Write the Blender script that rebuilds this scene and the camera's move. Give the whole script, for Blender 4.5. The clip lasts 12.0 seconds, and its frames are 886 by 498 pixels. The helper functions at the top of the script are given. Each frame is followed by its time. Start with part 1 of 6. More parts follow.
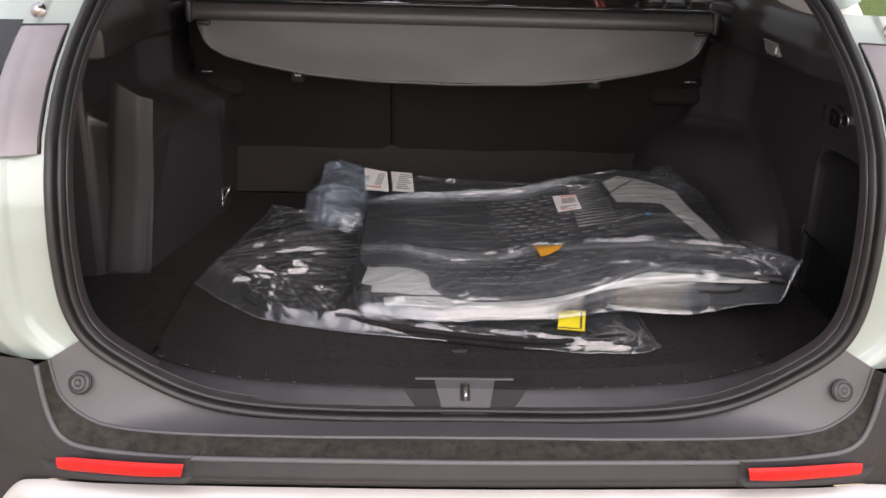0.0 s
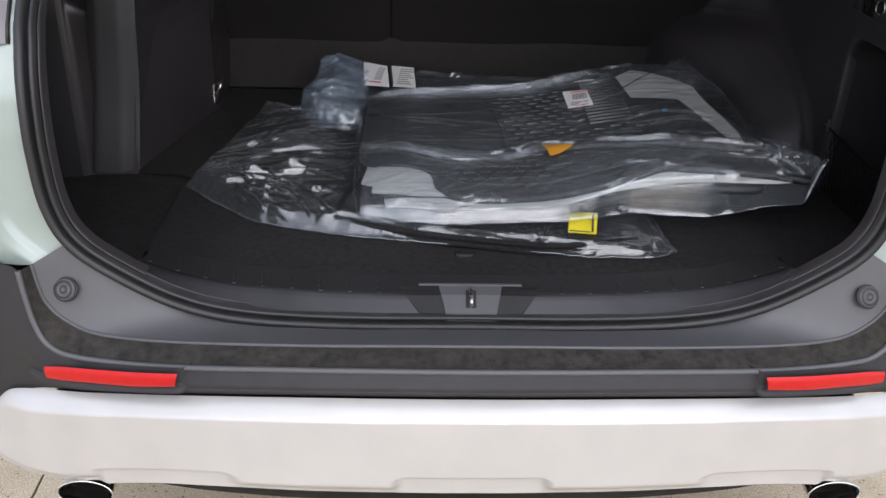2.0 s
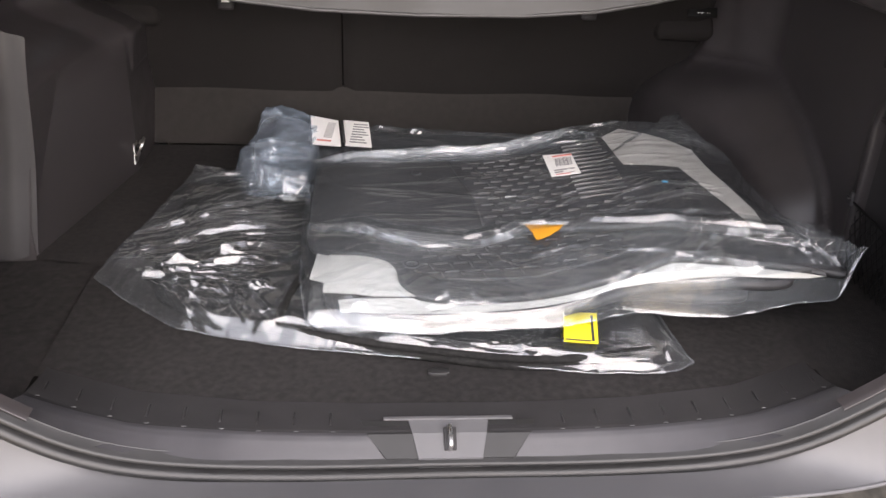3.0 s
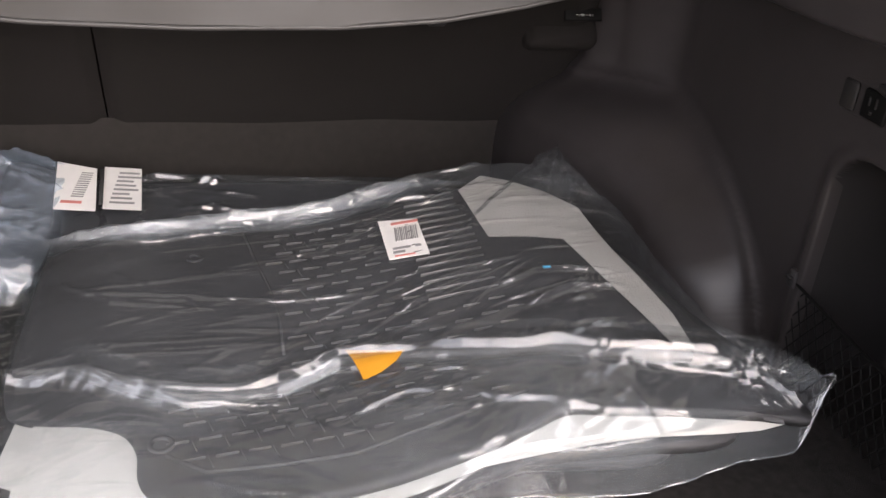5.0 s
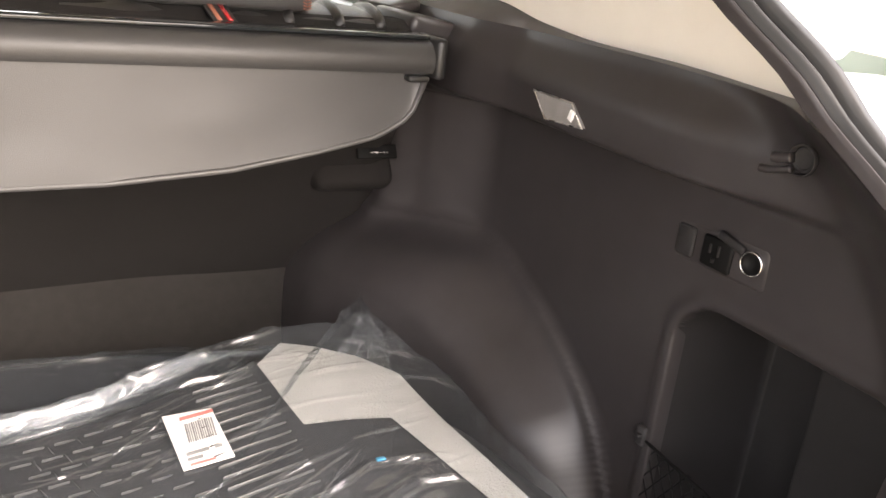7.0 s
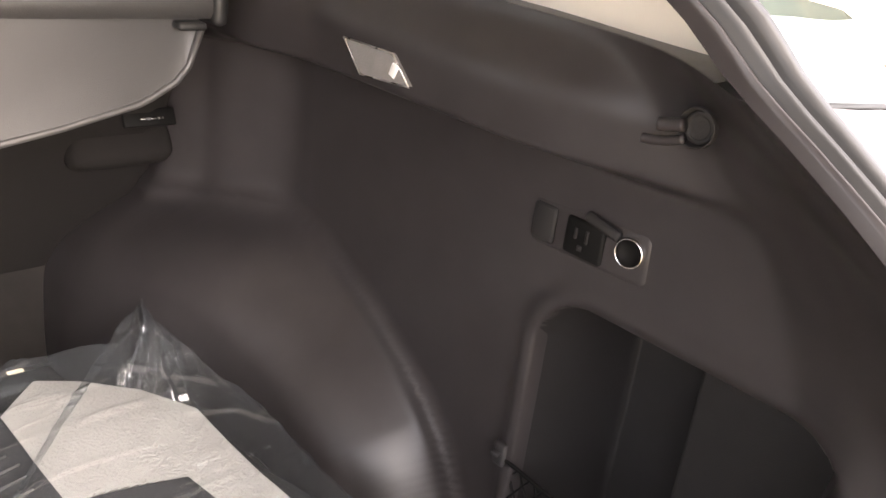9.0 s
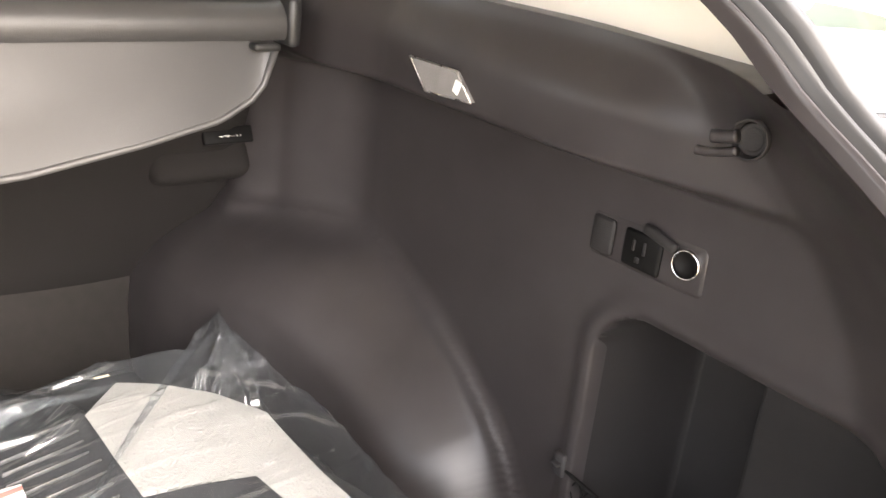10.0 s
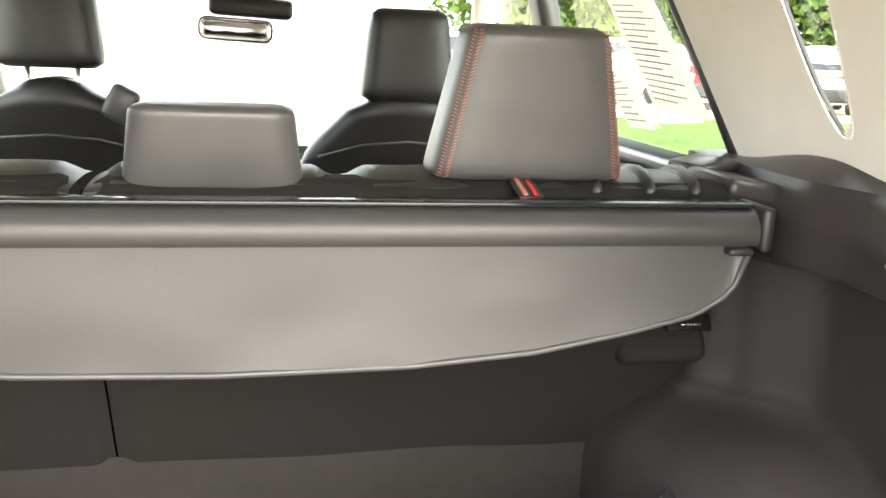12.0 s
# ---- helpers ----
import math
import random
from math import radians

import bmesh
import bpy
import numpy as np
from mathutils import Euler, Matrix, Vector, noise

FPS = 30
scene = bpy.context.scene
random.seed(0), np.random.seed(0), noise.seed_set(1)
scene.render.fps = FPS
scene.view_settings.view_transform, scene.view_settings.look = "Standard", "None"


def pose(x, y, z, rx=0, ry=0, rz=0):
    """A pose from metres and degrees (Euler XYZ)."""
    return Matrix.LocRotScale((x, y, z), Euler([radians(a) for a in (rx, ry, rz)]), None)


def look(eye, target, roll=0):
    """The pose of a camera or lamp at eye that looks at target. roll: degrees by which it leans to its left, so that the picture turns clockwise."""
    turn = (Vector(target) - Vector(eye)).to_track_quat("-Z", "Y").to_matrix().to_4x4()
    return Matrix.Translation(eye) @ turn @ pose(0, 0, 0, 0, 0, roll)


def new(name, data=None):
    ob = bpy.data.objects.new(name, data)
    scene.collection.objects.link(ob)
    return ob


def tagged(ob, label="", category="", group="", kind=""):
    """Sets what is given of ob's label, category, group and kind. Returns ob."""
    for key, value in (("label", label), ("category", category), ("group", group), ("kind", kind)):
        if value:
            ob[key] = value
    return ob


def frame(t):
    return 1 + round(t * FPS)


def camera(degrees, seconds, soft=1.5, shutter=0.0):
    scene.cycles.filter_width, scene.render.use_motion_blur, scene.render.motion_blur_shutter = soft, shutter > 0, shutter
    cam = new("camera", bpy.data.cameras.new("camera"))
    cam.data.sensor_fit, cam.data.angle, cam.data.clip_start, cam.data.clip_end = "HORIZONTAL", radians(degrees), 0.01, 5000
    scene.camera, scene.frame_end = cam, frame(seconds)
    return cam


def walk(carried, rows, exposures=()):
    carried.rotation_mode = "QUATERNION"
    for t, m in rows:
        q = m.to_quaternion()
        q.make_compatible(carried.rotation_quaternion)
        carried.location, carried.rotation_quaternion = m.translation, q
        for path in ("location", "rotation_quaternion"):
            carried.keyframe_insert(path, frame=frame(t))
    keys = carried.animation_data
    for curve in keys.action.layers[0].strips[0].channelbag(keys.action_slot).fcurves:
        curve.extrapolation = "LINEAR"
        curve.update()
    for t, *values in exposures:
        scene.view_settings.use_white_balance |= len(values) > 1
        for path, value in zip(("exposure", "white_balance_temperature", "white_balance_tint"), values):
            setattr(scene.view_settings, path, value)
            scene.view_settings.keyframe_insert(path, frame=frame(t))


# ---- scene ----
cam = camera(52.7, 12.0)
PATH = [
    (0, (-0.094, -1.191, 1.494), (-0.022, 0.674, 0.775), 1.7),
    (0.5, (-0.089, -1.195, 1.469), (-0.04, 0.61, 0.607), 1.5),
    (1, (-0.093, -1.19, 1.445), (-0.066, 0.544, 0.45), 1.5),
    (1.5, (-0.1, -1.176, 1.447), (-0.071, 0.558, 0.452), 1.6),
    (2, (-0.096, -1.11, 1.46), (-0.024, 0.664, 0.538), 1.7),
    (2.5, (-0.111, -0.943, 1.467), (0.056, 0.855, 0.609), 2.8),
    (2.7, (-0.129, -0.882, 1.46), (0.074, 0.91, 0.596), 3.1),
    (4.3, (0.013, -0.441, 1.402), (0.073, 1.317, 0.451), 1.0),
    (4.5, (0.014, -0.403, 1.4), (0.168, 1.344, 0.437), 2.3),
    (5, (0.036, -0.285, 1.403), (0.501, 1.428, 0.482), 4.7),
    (5.5, (0.041, -0.211, 1.4), (0.779, 1.44, 0.545), 6.0),
    (6, (0.021, -0.167, 1.399), (0.849, 1.48, 0.623), 5.5),
    (6.5, (0.013, -0.135, 1.401), (0.867, 1.53, 0.694), 5.5),
    (7, (0.03, -0.081, 1.402), (1.016, 1.529, 0.742), 6.8),
    (7.5, (0.082, -0.014, 1.415), (1.126, 1.565, 0.769), 6.5),
    (7.7, (0.094, 0.007, 1.413), (1.213, 1.537, 0.776), 7.1),
    (9.3, (0.167, 0.113, 1.379), (1.473, 1.423, 0.621), 7.6),
    (9.5, (0.172, 0.093, 1.378), (1.426, 1.457, 0.626), 7.4),
    (10, (0.153, 0.079, 1.385), (1.327, 1.526, 0.659), 6.0),
    (10.5, (0.091, 0.081, 1.391), (1.052, 1.7, 0.717), 5.3),
    (11, (0.068, 0.064, 1.415), (0.826, 1.832, 0.868), 4.2),
    (11.5, (0.065, 0.056, 1.427), (0.74, 1.88, 0.958), 3.8),
    (12, (0.046, 0.019, 1.439), (0.442, 1.93, 0.999), 2.4),
]
EXPOSURES = [(0, 0.8, 6450, 20), (0.5, 0.67, 6200, 16), (1.0, 0.35, 5900, 12), (1.5, 0.23, 5800, 12), (2.0, 0.46, 5800, 14), (2.5, 1.42, 6200, 16), (4.5, 1.87, 6550, 18), (5.0, 1.60, 6550, 18),
             (5.5, 2.42, 6700, 19), (6.4, 2.68, 6900, 18), (7.0, 2.65, 7000, 16), (9.5, 2.9, 7000, 18), (10.0, 3.28, 6850, 14), (10.5, 3.25, 6600, 8), (11.5, 3.0, 6550, 7), (12.0, 2.85, 6550, 7)]
walk(cam, [(t, look(eye, target, roll)) for t, eye, target, roll in PATH], EXPOSURES)

# ---- world and sun: a bright, thinly clouded day ----
SUN_UP, SUN_TURN = 35.0, 167.0
world = bpy.data.worlds.new("world")
scene.world = world
world.use_nodes = True
wn, wl = world.node_tree.nodes, world.node_tree.links
wn.clear()
sky = wn.new("ShaderNodeTexSky")
sky.sky_type, sky.sun_disc = "NISHITA", False
sky.sun_elevation, sky.sun_rotation = radians(SUN_UP), radians(SUN_TURN)
sky.air_density, sky.dust_density, sky.ozone_density = 1.0, 4.0, 1.0
cloud = wn.new("ShaderNodeMixRGB")
cloud.inputs[0].default_value = 0.7
cloud.inputs[2].default_value = (9.6, 9.7, 10.0, 1)
bg = wn.new("ShaderNodeBackground")
bg.inputs[1].default_value = 0.128
wo = wn.new("ShaderNodeOutputWorld")
wl.new(sky.outputs[0], cloud.inputs[1])
wl.new(cloud.outputs[0], bg.inputs[0])
wl.new(bg.outputs[0], wo.inputs[0])
sun = new("sun", bpy.data.lights.new("sun", "SUN"))
sun.data.energy, sun.data.angle, sun.data.color = 1.5, radians(85), (1.0, 0.95, 0.88)
_a, _e = radians(SUN_TURN), radians(SUN_UP)
sun_from = Vector((math.sin(_a) * math.cos(_e), math.cos(_a) * math.cos(_e), math.sin(_e)))
sun.matrix_world = look(sun_from * 30, (0, 0, 0))


# ---- small tools ----
def smooth(x, a, b):
    t = min(1.0, max(0.0, (x - a) / (b - a)))
    return t * t * (3 - 2 * t)


def lerp(a, b, t):
    return a + (b - a) * t


def put_mesh(name, data, mat, parent=None, label="", soft=True):
    """One mesh object from (verts, faces) or a bmesh."""
    me = bpy.data.meshes.new(name)
    if isinstance(data, tuple):
        me.from_pydata([tuple(v) for v in data[0]], [], [tuple(f) for f in data[1]])
        me.update()
    else:
        data.to_mesh(me)
        data.free()
    if soft:
        me.polygons.foreach_set("use_smooth", [True] * len(me.polygons))
    me.materials.append(mat)
    ob = new(name, me)
    if parent is not None:
        ob.parent = parent
    if label:
        tagged(ob, label)
    return ob


def grid(nu, nv, f, wrap=False):
    """A sheet of nu x nv points f(u, v), u and v from 0 to 1; wrap closes it in u."""
    vs, fs = [], []
    for i in range(nu):
        for j in range(nv):
            vs.append(f(i / (nu if wrap else nu - 1), j / (nv - 1)))
    for i in range(nu if wrap else nu - 1):
        for j in range(nv - 1):
            a, b = i * nv + j, ((i + 1) % nu) * nv + j
            fs.append((a, b, b + 1, a + 1))
    return vs, fs


def joined(*pieces):
    vs, fs = [], []
    for v, f in pieces:
        n = len(vs)
        vs += [tuple(p) for p in v]
        fs += [tuple(i + n for i in q) for q in f]
    return vs, fs


def moved(piece, m):
    return [tuple(m @ Vector(v)) for v in piece[0]], piece[1]


def flipped(piece):
    """The mirror image across the car's middle plane."""
    return [(-v[0], v[1], v[2]) for v in piece[0]], [tuple(reversed(f)) for f in piece[1]]


def rbox(sx, sy, sz, r=0.004, seg=2):
    """A box with rounded edges, centred."""
    bm = bmesh.new()
    bmesh.ops.create_cube(bm, size=1)
    for v in bm.verts:
        v.co = Vector((v.co.x * sx, v.co.y * sy, v.co.z * sz))
    if r > 0:
        bmesh.ops.bevel(bm, geom=bm.edges[:], offset=r, segments=seg, profile=0.5, affect="EDGES")
    vs = [tuple(v.co) for v in bm.verts]
    fs = [tuple(v.index for v in f.verts) for f in bm.faces]
    bm.verts.index_update()
    fs = [tuple(v.index for v in f.verts) for f in bm.faces]
    bm.free()
    return vs, fs


def spline(pts, n, closed=False):
    """n points along a Catmull-Rom curve through pts."""
    p = [Vector(q) for q in pts]
    m = len(p)
    segs = m if closed else m - 1
    out = []
    for k in range(n):
        s = k / (n if closed else n - 1) * segs
        i = min(int(s), segs - 1)
        t = s - i
        if closed:
            a, b, c, d = p[(i - 1) % m], p[i % m], p[(i + 1) % m], p[(i + 2) % m]
        else:
            a, b, c, d = p[max(i - 1, 0)], p[i], p[i + 1], p[min(i + 2, m - 1)]
        out.append(0.5 * (2 * b + (c - a) * t + (2 * a - 5 * b + 4 * c - d) * t * t + (3 * b - a - 3 * c + d) * t ** 3))
    return out


def tube(pts, r, n=8, closed=False, flat=1.0):
    """A round cord along pts."""
    p = [Vector(q) for q in pts]
    m = len(p)
    vs, fs = [], []
    side = None
    for i in range(m):
        a = p[(i - 1) % m] if closed or i > 0 else p[i]
        b = p[(i + 1) % m] if closed or i < m - 1 else p[i]
        t = (b - a).normalized()
        if side is None:
            side = t.orthogonal().normalized()
        side = (side - t * side.dot(t)).normalized()
        up = t.cross(side)
        for k in range(n):
            w = 2 * math.pi * k / n
            vs.append(tuple(p[i] + side * math.cos(w) * r + up * math.sin(w) * r * flat))
    for i in range(m if closed else m - 1):
        for k in range(n):
            a, b = i * n + k, i * n + (k + 1) % n
            c, d = ((i + 1) % m) * n + k, ((i + 1) % m) * n + (k + 1) % n
            fs.append((a, b, d, c))
    if not closed:
        fs.append(tuple(range(n - 1, -1, -1)))
        fs.append(tuple((m - 1) * n + k for k in range(n)))
    return vs, fs


def lathe(profile, n=28, sx=1.0, sy=1.0):
    """profile of (radius, height) turned round z."""
    return grid(n, len(profile), lambda u, v: (
        math.cos(2 * math.pi * u) * profile[round(v * (len(profile) - 1))][0] * sx,
        math.sin(2 * math.pi * u) * profile[round(v * (len(profile) - 1))][0] * sy,
        profile[round(v * (len(profile) - 1))][1]), wrap=True)


def table(xs, ys):
    return lambda x: float(np.interp(x, xs, ys))


def sheet(poly, height, n=160, rings=40, thick=0.0, flare=1.0):
    """A sheet over a rounded outline poly of (x, y), its height from height(x, y, r), r from 0 (middle) to 1 (rim)."""
    rim = spline([(x, y, 0) for x, y in poly], n, closed=True)
    c = sum(rim, Vector()) / n
    vs, fs = [], []
    for j in range(rings + 1):
        r = (j / rings) ** flare
        for i in range(n):
            q = c.lerp(rim[i], r)
            vs.append((q.x, q.y, height(q.x, q.y, r)))
    for j in range(rings):
        for i in range(n):
            a, b = j * n + i, j * n + (i + 1) % n
            fs.append((a, a + n, b + n, b))
    if thick:
        low = len(vs)
        vs += [(x, y, z - thick) for x, y, z in vs]
        fs += [tuple(low + i for i in reversed(q)) for q in fs]
        top = rings * n
        for i in range(n):
            k = (i + 1) % n
            fs.append((top + i, low + top + i, low + top + k, top + k))
    return vs, fs


# ---- materials ----
def material(name):
    m = bpy.data.materials.new(name)
    m.use_nodes = True
    nt = m.node_tree
    return m, nt, nt.nodes, nt.links, nt.nodes["Principled BSDF"]


def surface(name, dark, light, rough=0.5, scale=40.0, fine=600.0, bump=0.15, depth=0.001, metal=0.0, coat=0.0, spread=0.08, spec=0.5, stain=3.0):
    """A painted, moulded or woven surface: two colours mixed by fine grain and by broad wear, with relief and uneven gloss."""
    m, nt, n, l, p = material(name)
    co = n.new("ShaderNodeTexCoord")
    broad, grain = n.new("ShaderNodeTexNoise"), n.new("ShaderNodeTexNoise")
    broad.inputs["Scale"].default_value, broad.inputs["Detail"].default_value = stain, 6
    grain.inputs["Scale"].default_value, grain.inputs["Detail"].default_value = fine, 3
    mid = n.new("ShaderNodeTexNoise")
    mid.inputs["Scale"].default_value, mid.inputs["Detail"].default_value = scale, 4
    for q in (broad, grain, mid):
        l.new(co.outputs["Object"], q.inputs["Vector"])
    add = n.new("ShaderNodeMath")
    add.operation = "ADD"
    l.new(broad.outputs["Fac"], add.inputs[0])
    l.new(mid.outputs["Fac"], add.inputs[1])
    sc = n.new("ShaderNodeMapRange")
    sc.inputs["From Min"].default_value, sc.inputs["From Max"].default_value = 0.7, 1.3
    l.new(add.outputs[0], sc.inputs["Value"])
    mix = n.new("ShaderNodeMixRGB")
    mix.inputs[1].default_value, mix.inputs[2].default_value = (*dark, 1), (*light, 1)
    l.new(sc.outputs[0], mix.inputs[0])
    l.new(mix.outputs[0], p.inputs["Base Color"])
    ro = n.new("ShaderNodeMapRange")
    ro.inputs["To Min"].default_value, ro.inputs["To Max"].default_value = max(0.02, rough - spread), min(1, rough + spread)
    l.new(mid.outputs["Fac"], ro.inputs["Value"])
    l.new(ro.outputs[0], p.inputs["Roughness"])
    p.inputs["Metallic"].default_value = metal
    p.inputs["Coat Weight"].default_value = coat
    p.inputs["Coat Roughness"].default_value = 0.05
    p.inputs["Specular IOR Level"].default_value = spec
    if bump:
        bp = n.new("ShaderNodeBump")
        bp.inputs["Strength"].default_value, bp.inputs["Distance"].default_value = bump, depth
        l.new(grain.outputs["Fac"], bp.inputs["Height"])
        l.new(bp.outputs[0], p.inputs["Normal"])
    return m


def clear_film(name, tint=(0.96, 0.975, 0.98), haze=0.05, gloss=0.04, rough=0.04, facet=0.5, cells=(9.0, 30.0), turn=0.0, haze_colour=(0.80, 0.86, 0.92)):
    """Thin clear plastic: lets the light through, with a Fresnel gloss, a little milkiness and small flat facets between creases."""
    m, nt, n, l, p = material(name)
    n.remove(p)
    out = n["Material Output"]
    tr, gl, df = n.new("ShaderNodeBsdfTransparent"), n.new("ShaderNodeBsdfGlossy"), n.new("ShaderNodeBsdfDiffuse")
    tr.inputs[0].default_value = (*tint, 1)
    df.inputs[0].default_value = (*haze_colour, 1)
    gl.inputs["Roughness"].default_value = rough
    fr, five = n.new("ShaderNodeLayerWeight"), n.new("ShaderNodeMath")
    fr.inputs["Blend"].default_value = 0.5
    five.operation, five.inputs[1].default_value = "POWER", 4.5
    l.new(fr.outputs["Facing"], five.inputs[0])
    mm = n.new("ShaderNodeMath")
    mm.operation = "MULTIPLY_ADD"
    mm.inputs[1].default_value, mm.inputs[2].default_value = 0.9, gloss
    l.new(five.outputs[0], mm.inputs[0])
    a, b = n.new("ShaderNodeMixShader"), n.new("ShaderNodeMixShader")
    a.inputs[0].default_value = haze
    if facet:
        co, geo = n.new("ShaderNodeTexCoord"), n.new("ShaderNodeNewGeometry")
        # crinkled patches between smooth ones
        patch, where = n.new("ShaderNodeTexNoise"), n.new("ShaderNodeMapRange")
        patch.inputs["Scale"].default_value, patch.inputs["Detail"].default_value = 7.0, 3.0
        where.inputs["From Min"].default_value, where.inputs["From Max"].default_value = 0.42, 0.66
        where.inputs["To Min"].default_value = 0.12
        l.new(co.outputs["Object"], patch.inputs["Vector"])
        l.new(patch.outputs["Fac"], where.inputs["Value"])
        normal = geo.outputs["Normal"]
        for kind, ang, grow, tilt in (("ShaderNodeTexVoronoi", turn, 1.0, 1.0), ("ShaderNodeTexNoise", turn + .15, .55, 2.6), ("ShaderNodeTexNoise", turn - .3, 1.6, 1.6)):
            warp, add, mp, vo = n.new("ShaderNodeTexNoise"), n.new("ShaderNodeVectorMath"), n.new("ShaderNodeMapping"), n.new(kind)
            warp.inputs["Scale"].default_value = 9.0 * grow
            l.new(co.outputs["Object"], warp.inputs["Vector"])
            add.operation = "MULTIPLY_ADD"
            add.inputs[1].default_value = (.03 / grow,) * 3
            l.new(warp.outputs["Color"], add.inputs[0])
            l.new(co.outputs["Object"], add.inputs[2])
            mp.inputs["Rotation"].default_value[2] = -ang
            mp.inputs["Scale"].default_value = (cells[0] * grow, cells[1] * grow, 12.0 * grow)
            l.new(add.outputs[0], mp.inputs[0])
            l.new(mp.outputs[0], vo.inputs["Vector"])
            vo.inputs["Scale"].default_value = 1.0
            off, amount, lean = n.new("ShaderNodeVectorMath"), n.new("ShaderNodeMath"), n.new("ShaderNodeVectorMath")
            off.operation, off.inputs[1].default_value = "SUBTRACT", (.5, .5, .5)
            l.new(vo.outputs["Color"], off.inputs[0])
            amount.operation, amount.inputs[1].default_value = "MULTIPLY", facet * tilt
            l.new(where.outputs[0], amount.inputs[0])
            lean.operation = "MULTIPLY_ADD"
            l.new(off.outputs[0], lean.inputs[0])
            l.new(amount.outputs[0], lean.inputs[1])
            l.new(normal, lean.inputs[2])
            normal = lean.outputs[0]
        unit = n.new("ShaderNodeVectorMath")
        unit.operation = "NORMALIZE"
        l.new(normal, unit.inputs[0])
        l.new(unit.outputs[0], gl.inputs["Normal"])
        # the stressed plastic is whiter in its crinkled patches
        milk = n.new("ShaderNodeMapRange")
        milk.inputs["To Min"].default_value, milk.inputs["To Max"].default_value = haze * .7, haze * 1.7
        l.new(where.outputs[0], milk.inputs["Value"])
        l.new(milk.outputs[0], a.inputs[0])
    l.new(tr.outputs[0], a.inputs[1])
    l.new(df.outputs[0], a.inputs[2])
    l.new(mm.outputs[0], b.inputs[0])
    l.new(a.outputs[0], b.inputs[1])
    l.new(gl.outputs[0], b.inputs[2])
    l.new(b.outputs[0], out.inputs[0])
    return m


def ground_concrete(name):
    m, nt, n, l, p = material(name)
    co = n.new("ShaderNodeTexCoord")
    broad, sand, pits = n.new("ShaderNodeTexNoise"), n.new("ShaderNodeTexNoise"), n.new("ShaderNodeTexVoronoi")
    broad.inputs["Scale"].default_value, broad.inputs["Detail"].default_value = 4.5, 12
    sand.inputs["Scale"].default_value, sand.inputs["Detail"].default_value = 330, 6
    pits.inputs["Scale"].default_value = 120
    for q in (broad, sand, pits):
        l.new(co.outputs["Object"], q.inputs["Vector"])
    a = n.new("ShaderNodeMixRGB")
    a.inputs[1].default_value, a.inputs[2].default_value = (0.46, 0.376, 0.256, 1), (0.60, 0.506, 0.360, 1)
    patch = n.new("ShaderNodeMapRange")
    patch.inputs["From Min"].default_value, patch.inputs["From Max"].default_value = 0.30, 0.70
    l.new(broad.outputs["Fac"], patch.inputs["Value"])
    l.new(patch.outputs[0], a.inputs[0])
    ramp = n.new("ShaderNodeMapRange")
    ramp.inputs["From Min"].default_value, ramp.inputs["From Max"].default_value = 0.35, 0.7
    ramp.inputs["To Min"].default_value, ramp.inputs["To Max"].default_value = 0.55, 1.3
    l.new(sand.outputs["Fac"], ramp.inputs["Value"])
    b = n.new("ShaderNodeMixRGB")
    b.blend_type, b.inputs[0].default_value = "MULTIPLY", 1
    l.new(a.outputs[0], b.inputs[1])
    l.new(ramp.outputs[0], b.inputs[2])
    # grains of sand and small stones, some tan, some dark
    grit, stone, tan = n.new("ShaderNodeTexNoise"), n.new("ShaderNodeMapRange"), n.new("ShaderNodeMixRGB")
    grit.inputs["Scale"].default_value, grit.inputs["Detail"].default_value, grit.inputs["Roughness"].default_value = 130, 8, 0.75
    l.new(co.outputs["Object"], grit.inputs["Vector"])
    stone.inputs["From Min"].default_value, stone.inputs["From Max"].default_value = 0.38, 0.66
    stone.inputs["To Min"].default_value, stone.inputs["To Max"].default_value = 0.86, 1.12
    l.new(grit.outputs["Fac"], stone.inputs["Value"])
    tan.blend_type, tan.inputs[0].default_value = "MULTIPLY", 1
    l.new(b.outputs[0], tan.inputs[1])
    l.new(stone.outputs[0], tan.inputs[2])
    b = tan
    spot = n.new("ShaderNodeMapRange")
    spot.inputs["From Min"].default_value, spot.inputs["From Max"].default_value = 0.0, 0.12
    spot.inputs["To Min"].default_value = 0.18
    # only some cells hold a pit, each of its own size
    size, rest = n.new("ShaderNodeMapRange"), n.new("ShaderNodeMath")
    size.inputs["From Min"].default_value, size.inputs["From Max"].default_value = 0.62, 1.0
    size.inputs["To Max"].default_value = 0.38
    l.new(pits.outputs["Color"], size.inputs["Value"])
    rest.operation = "SUBTRACT"
    l.new(pits.outputs["Distance"], rest.inputs[0])
    l.new(size.outputs[0], rest.inputs[1])
    l.new(rest.outputs[0], spot.inputs["Value"])
    c = n.new("ShaderNodeMixRGB")
    c.blend_type, c.inputs[0].default_value = "MULTIPLY", 0.85
    l.new(b.outputs[0], c.inputs[1])
    l.new(spot.outputs[0], c.inputs[2])
    l.new(c.outputs[0], p.inputs["Base Color"])
    p.inputs["Roughness"].default_value = 0.9
    bp = n.new("ShaderNodeBump")
    bp.inputs["Strength"].default_value, bp.inputs["Distance"].default_value = 0.3, 0.001
    l.new(grit.outputs["Fac"], bp.inputs["Height"])
    l.new(bp.outputs[0], p.inputs["Normal"])
    return m


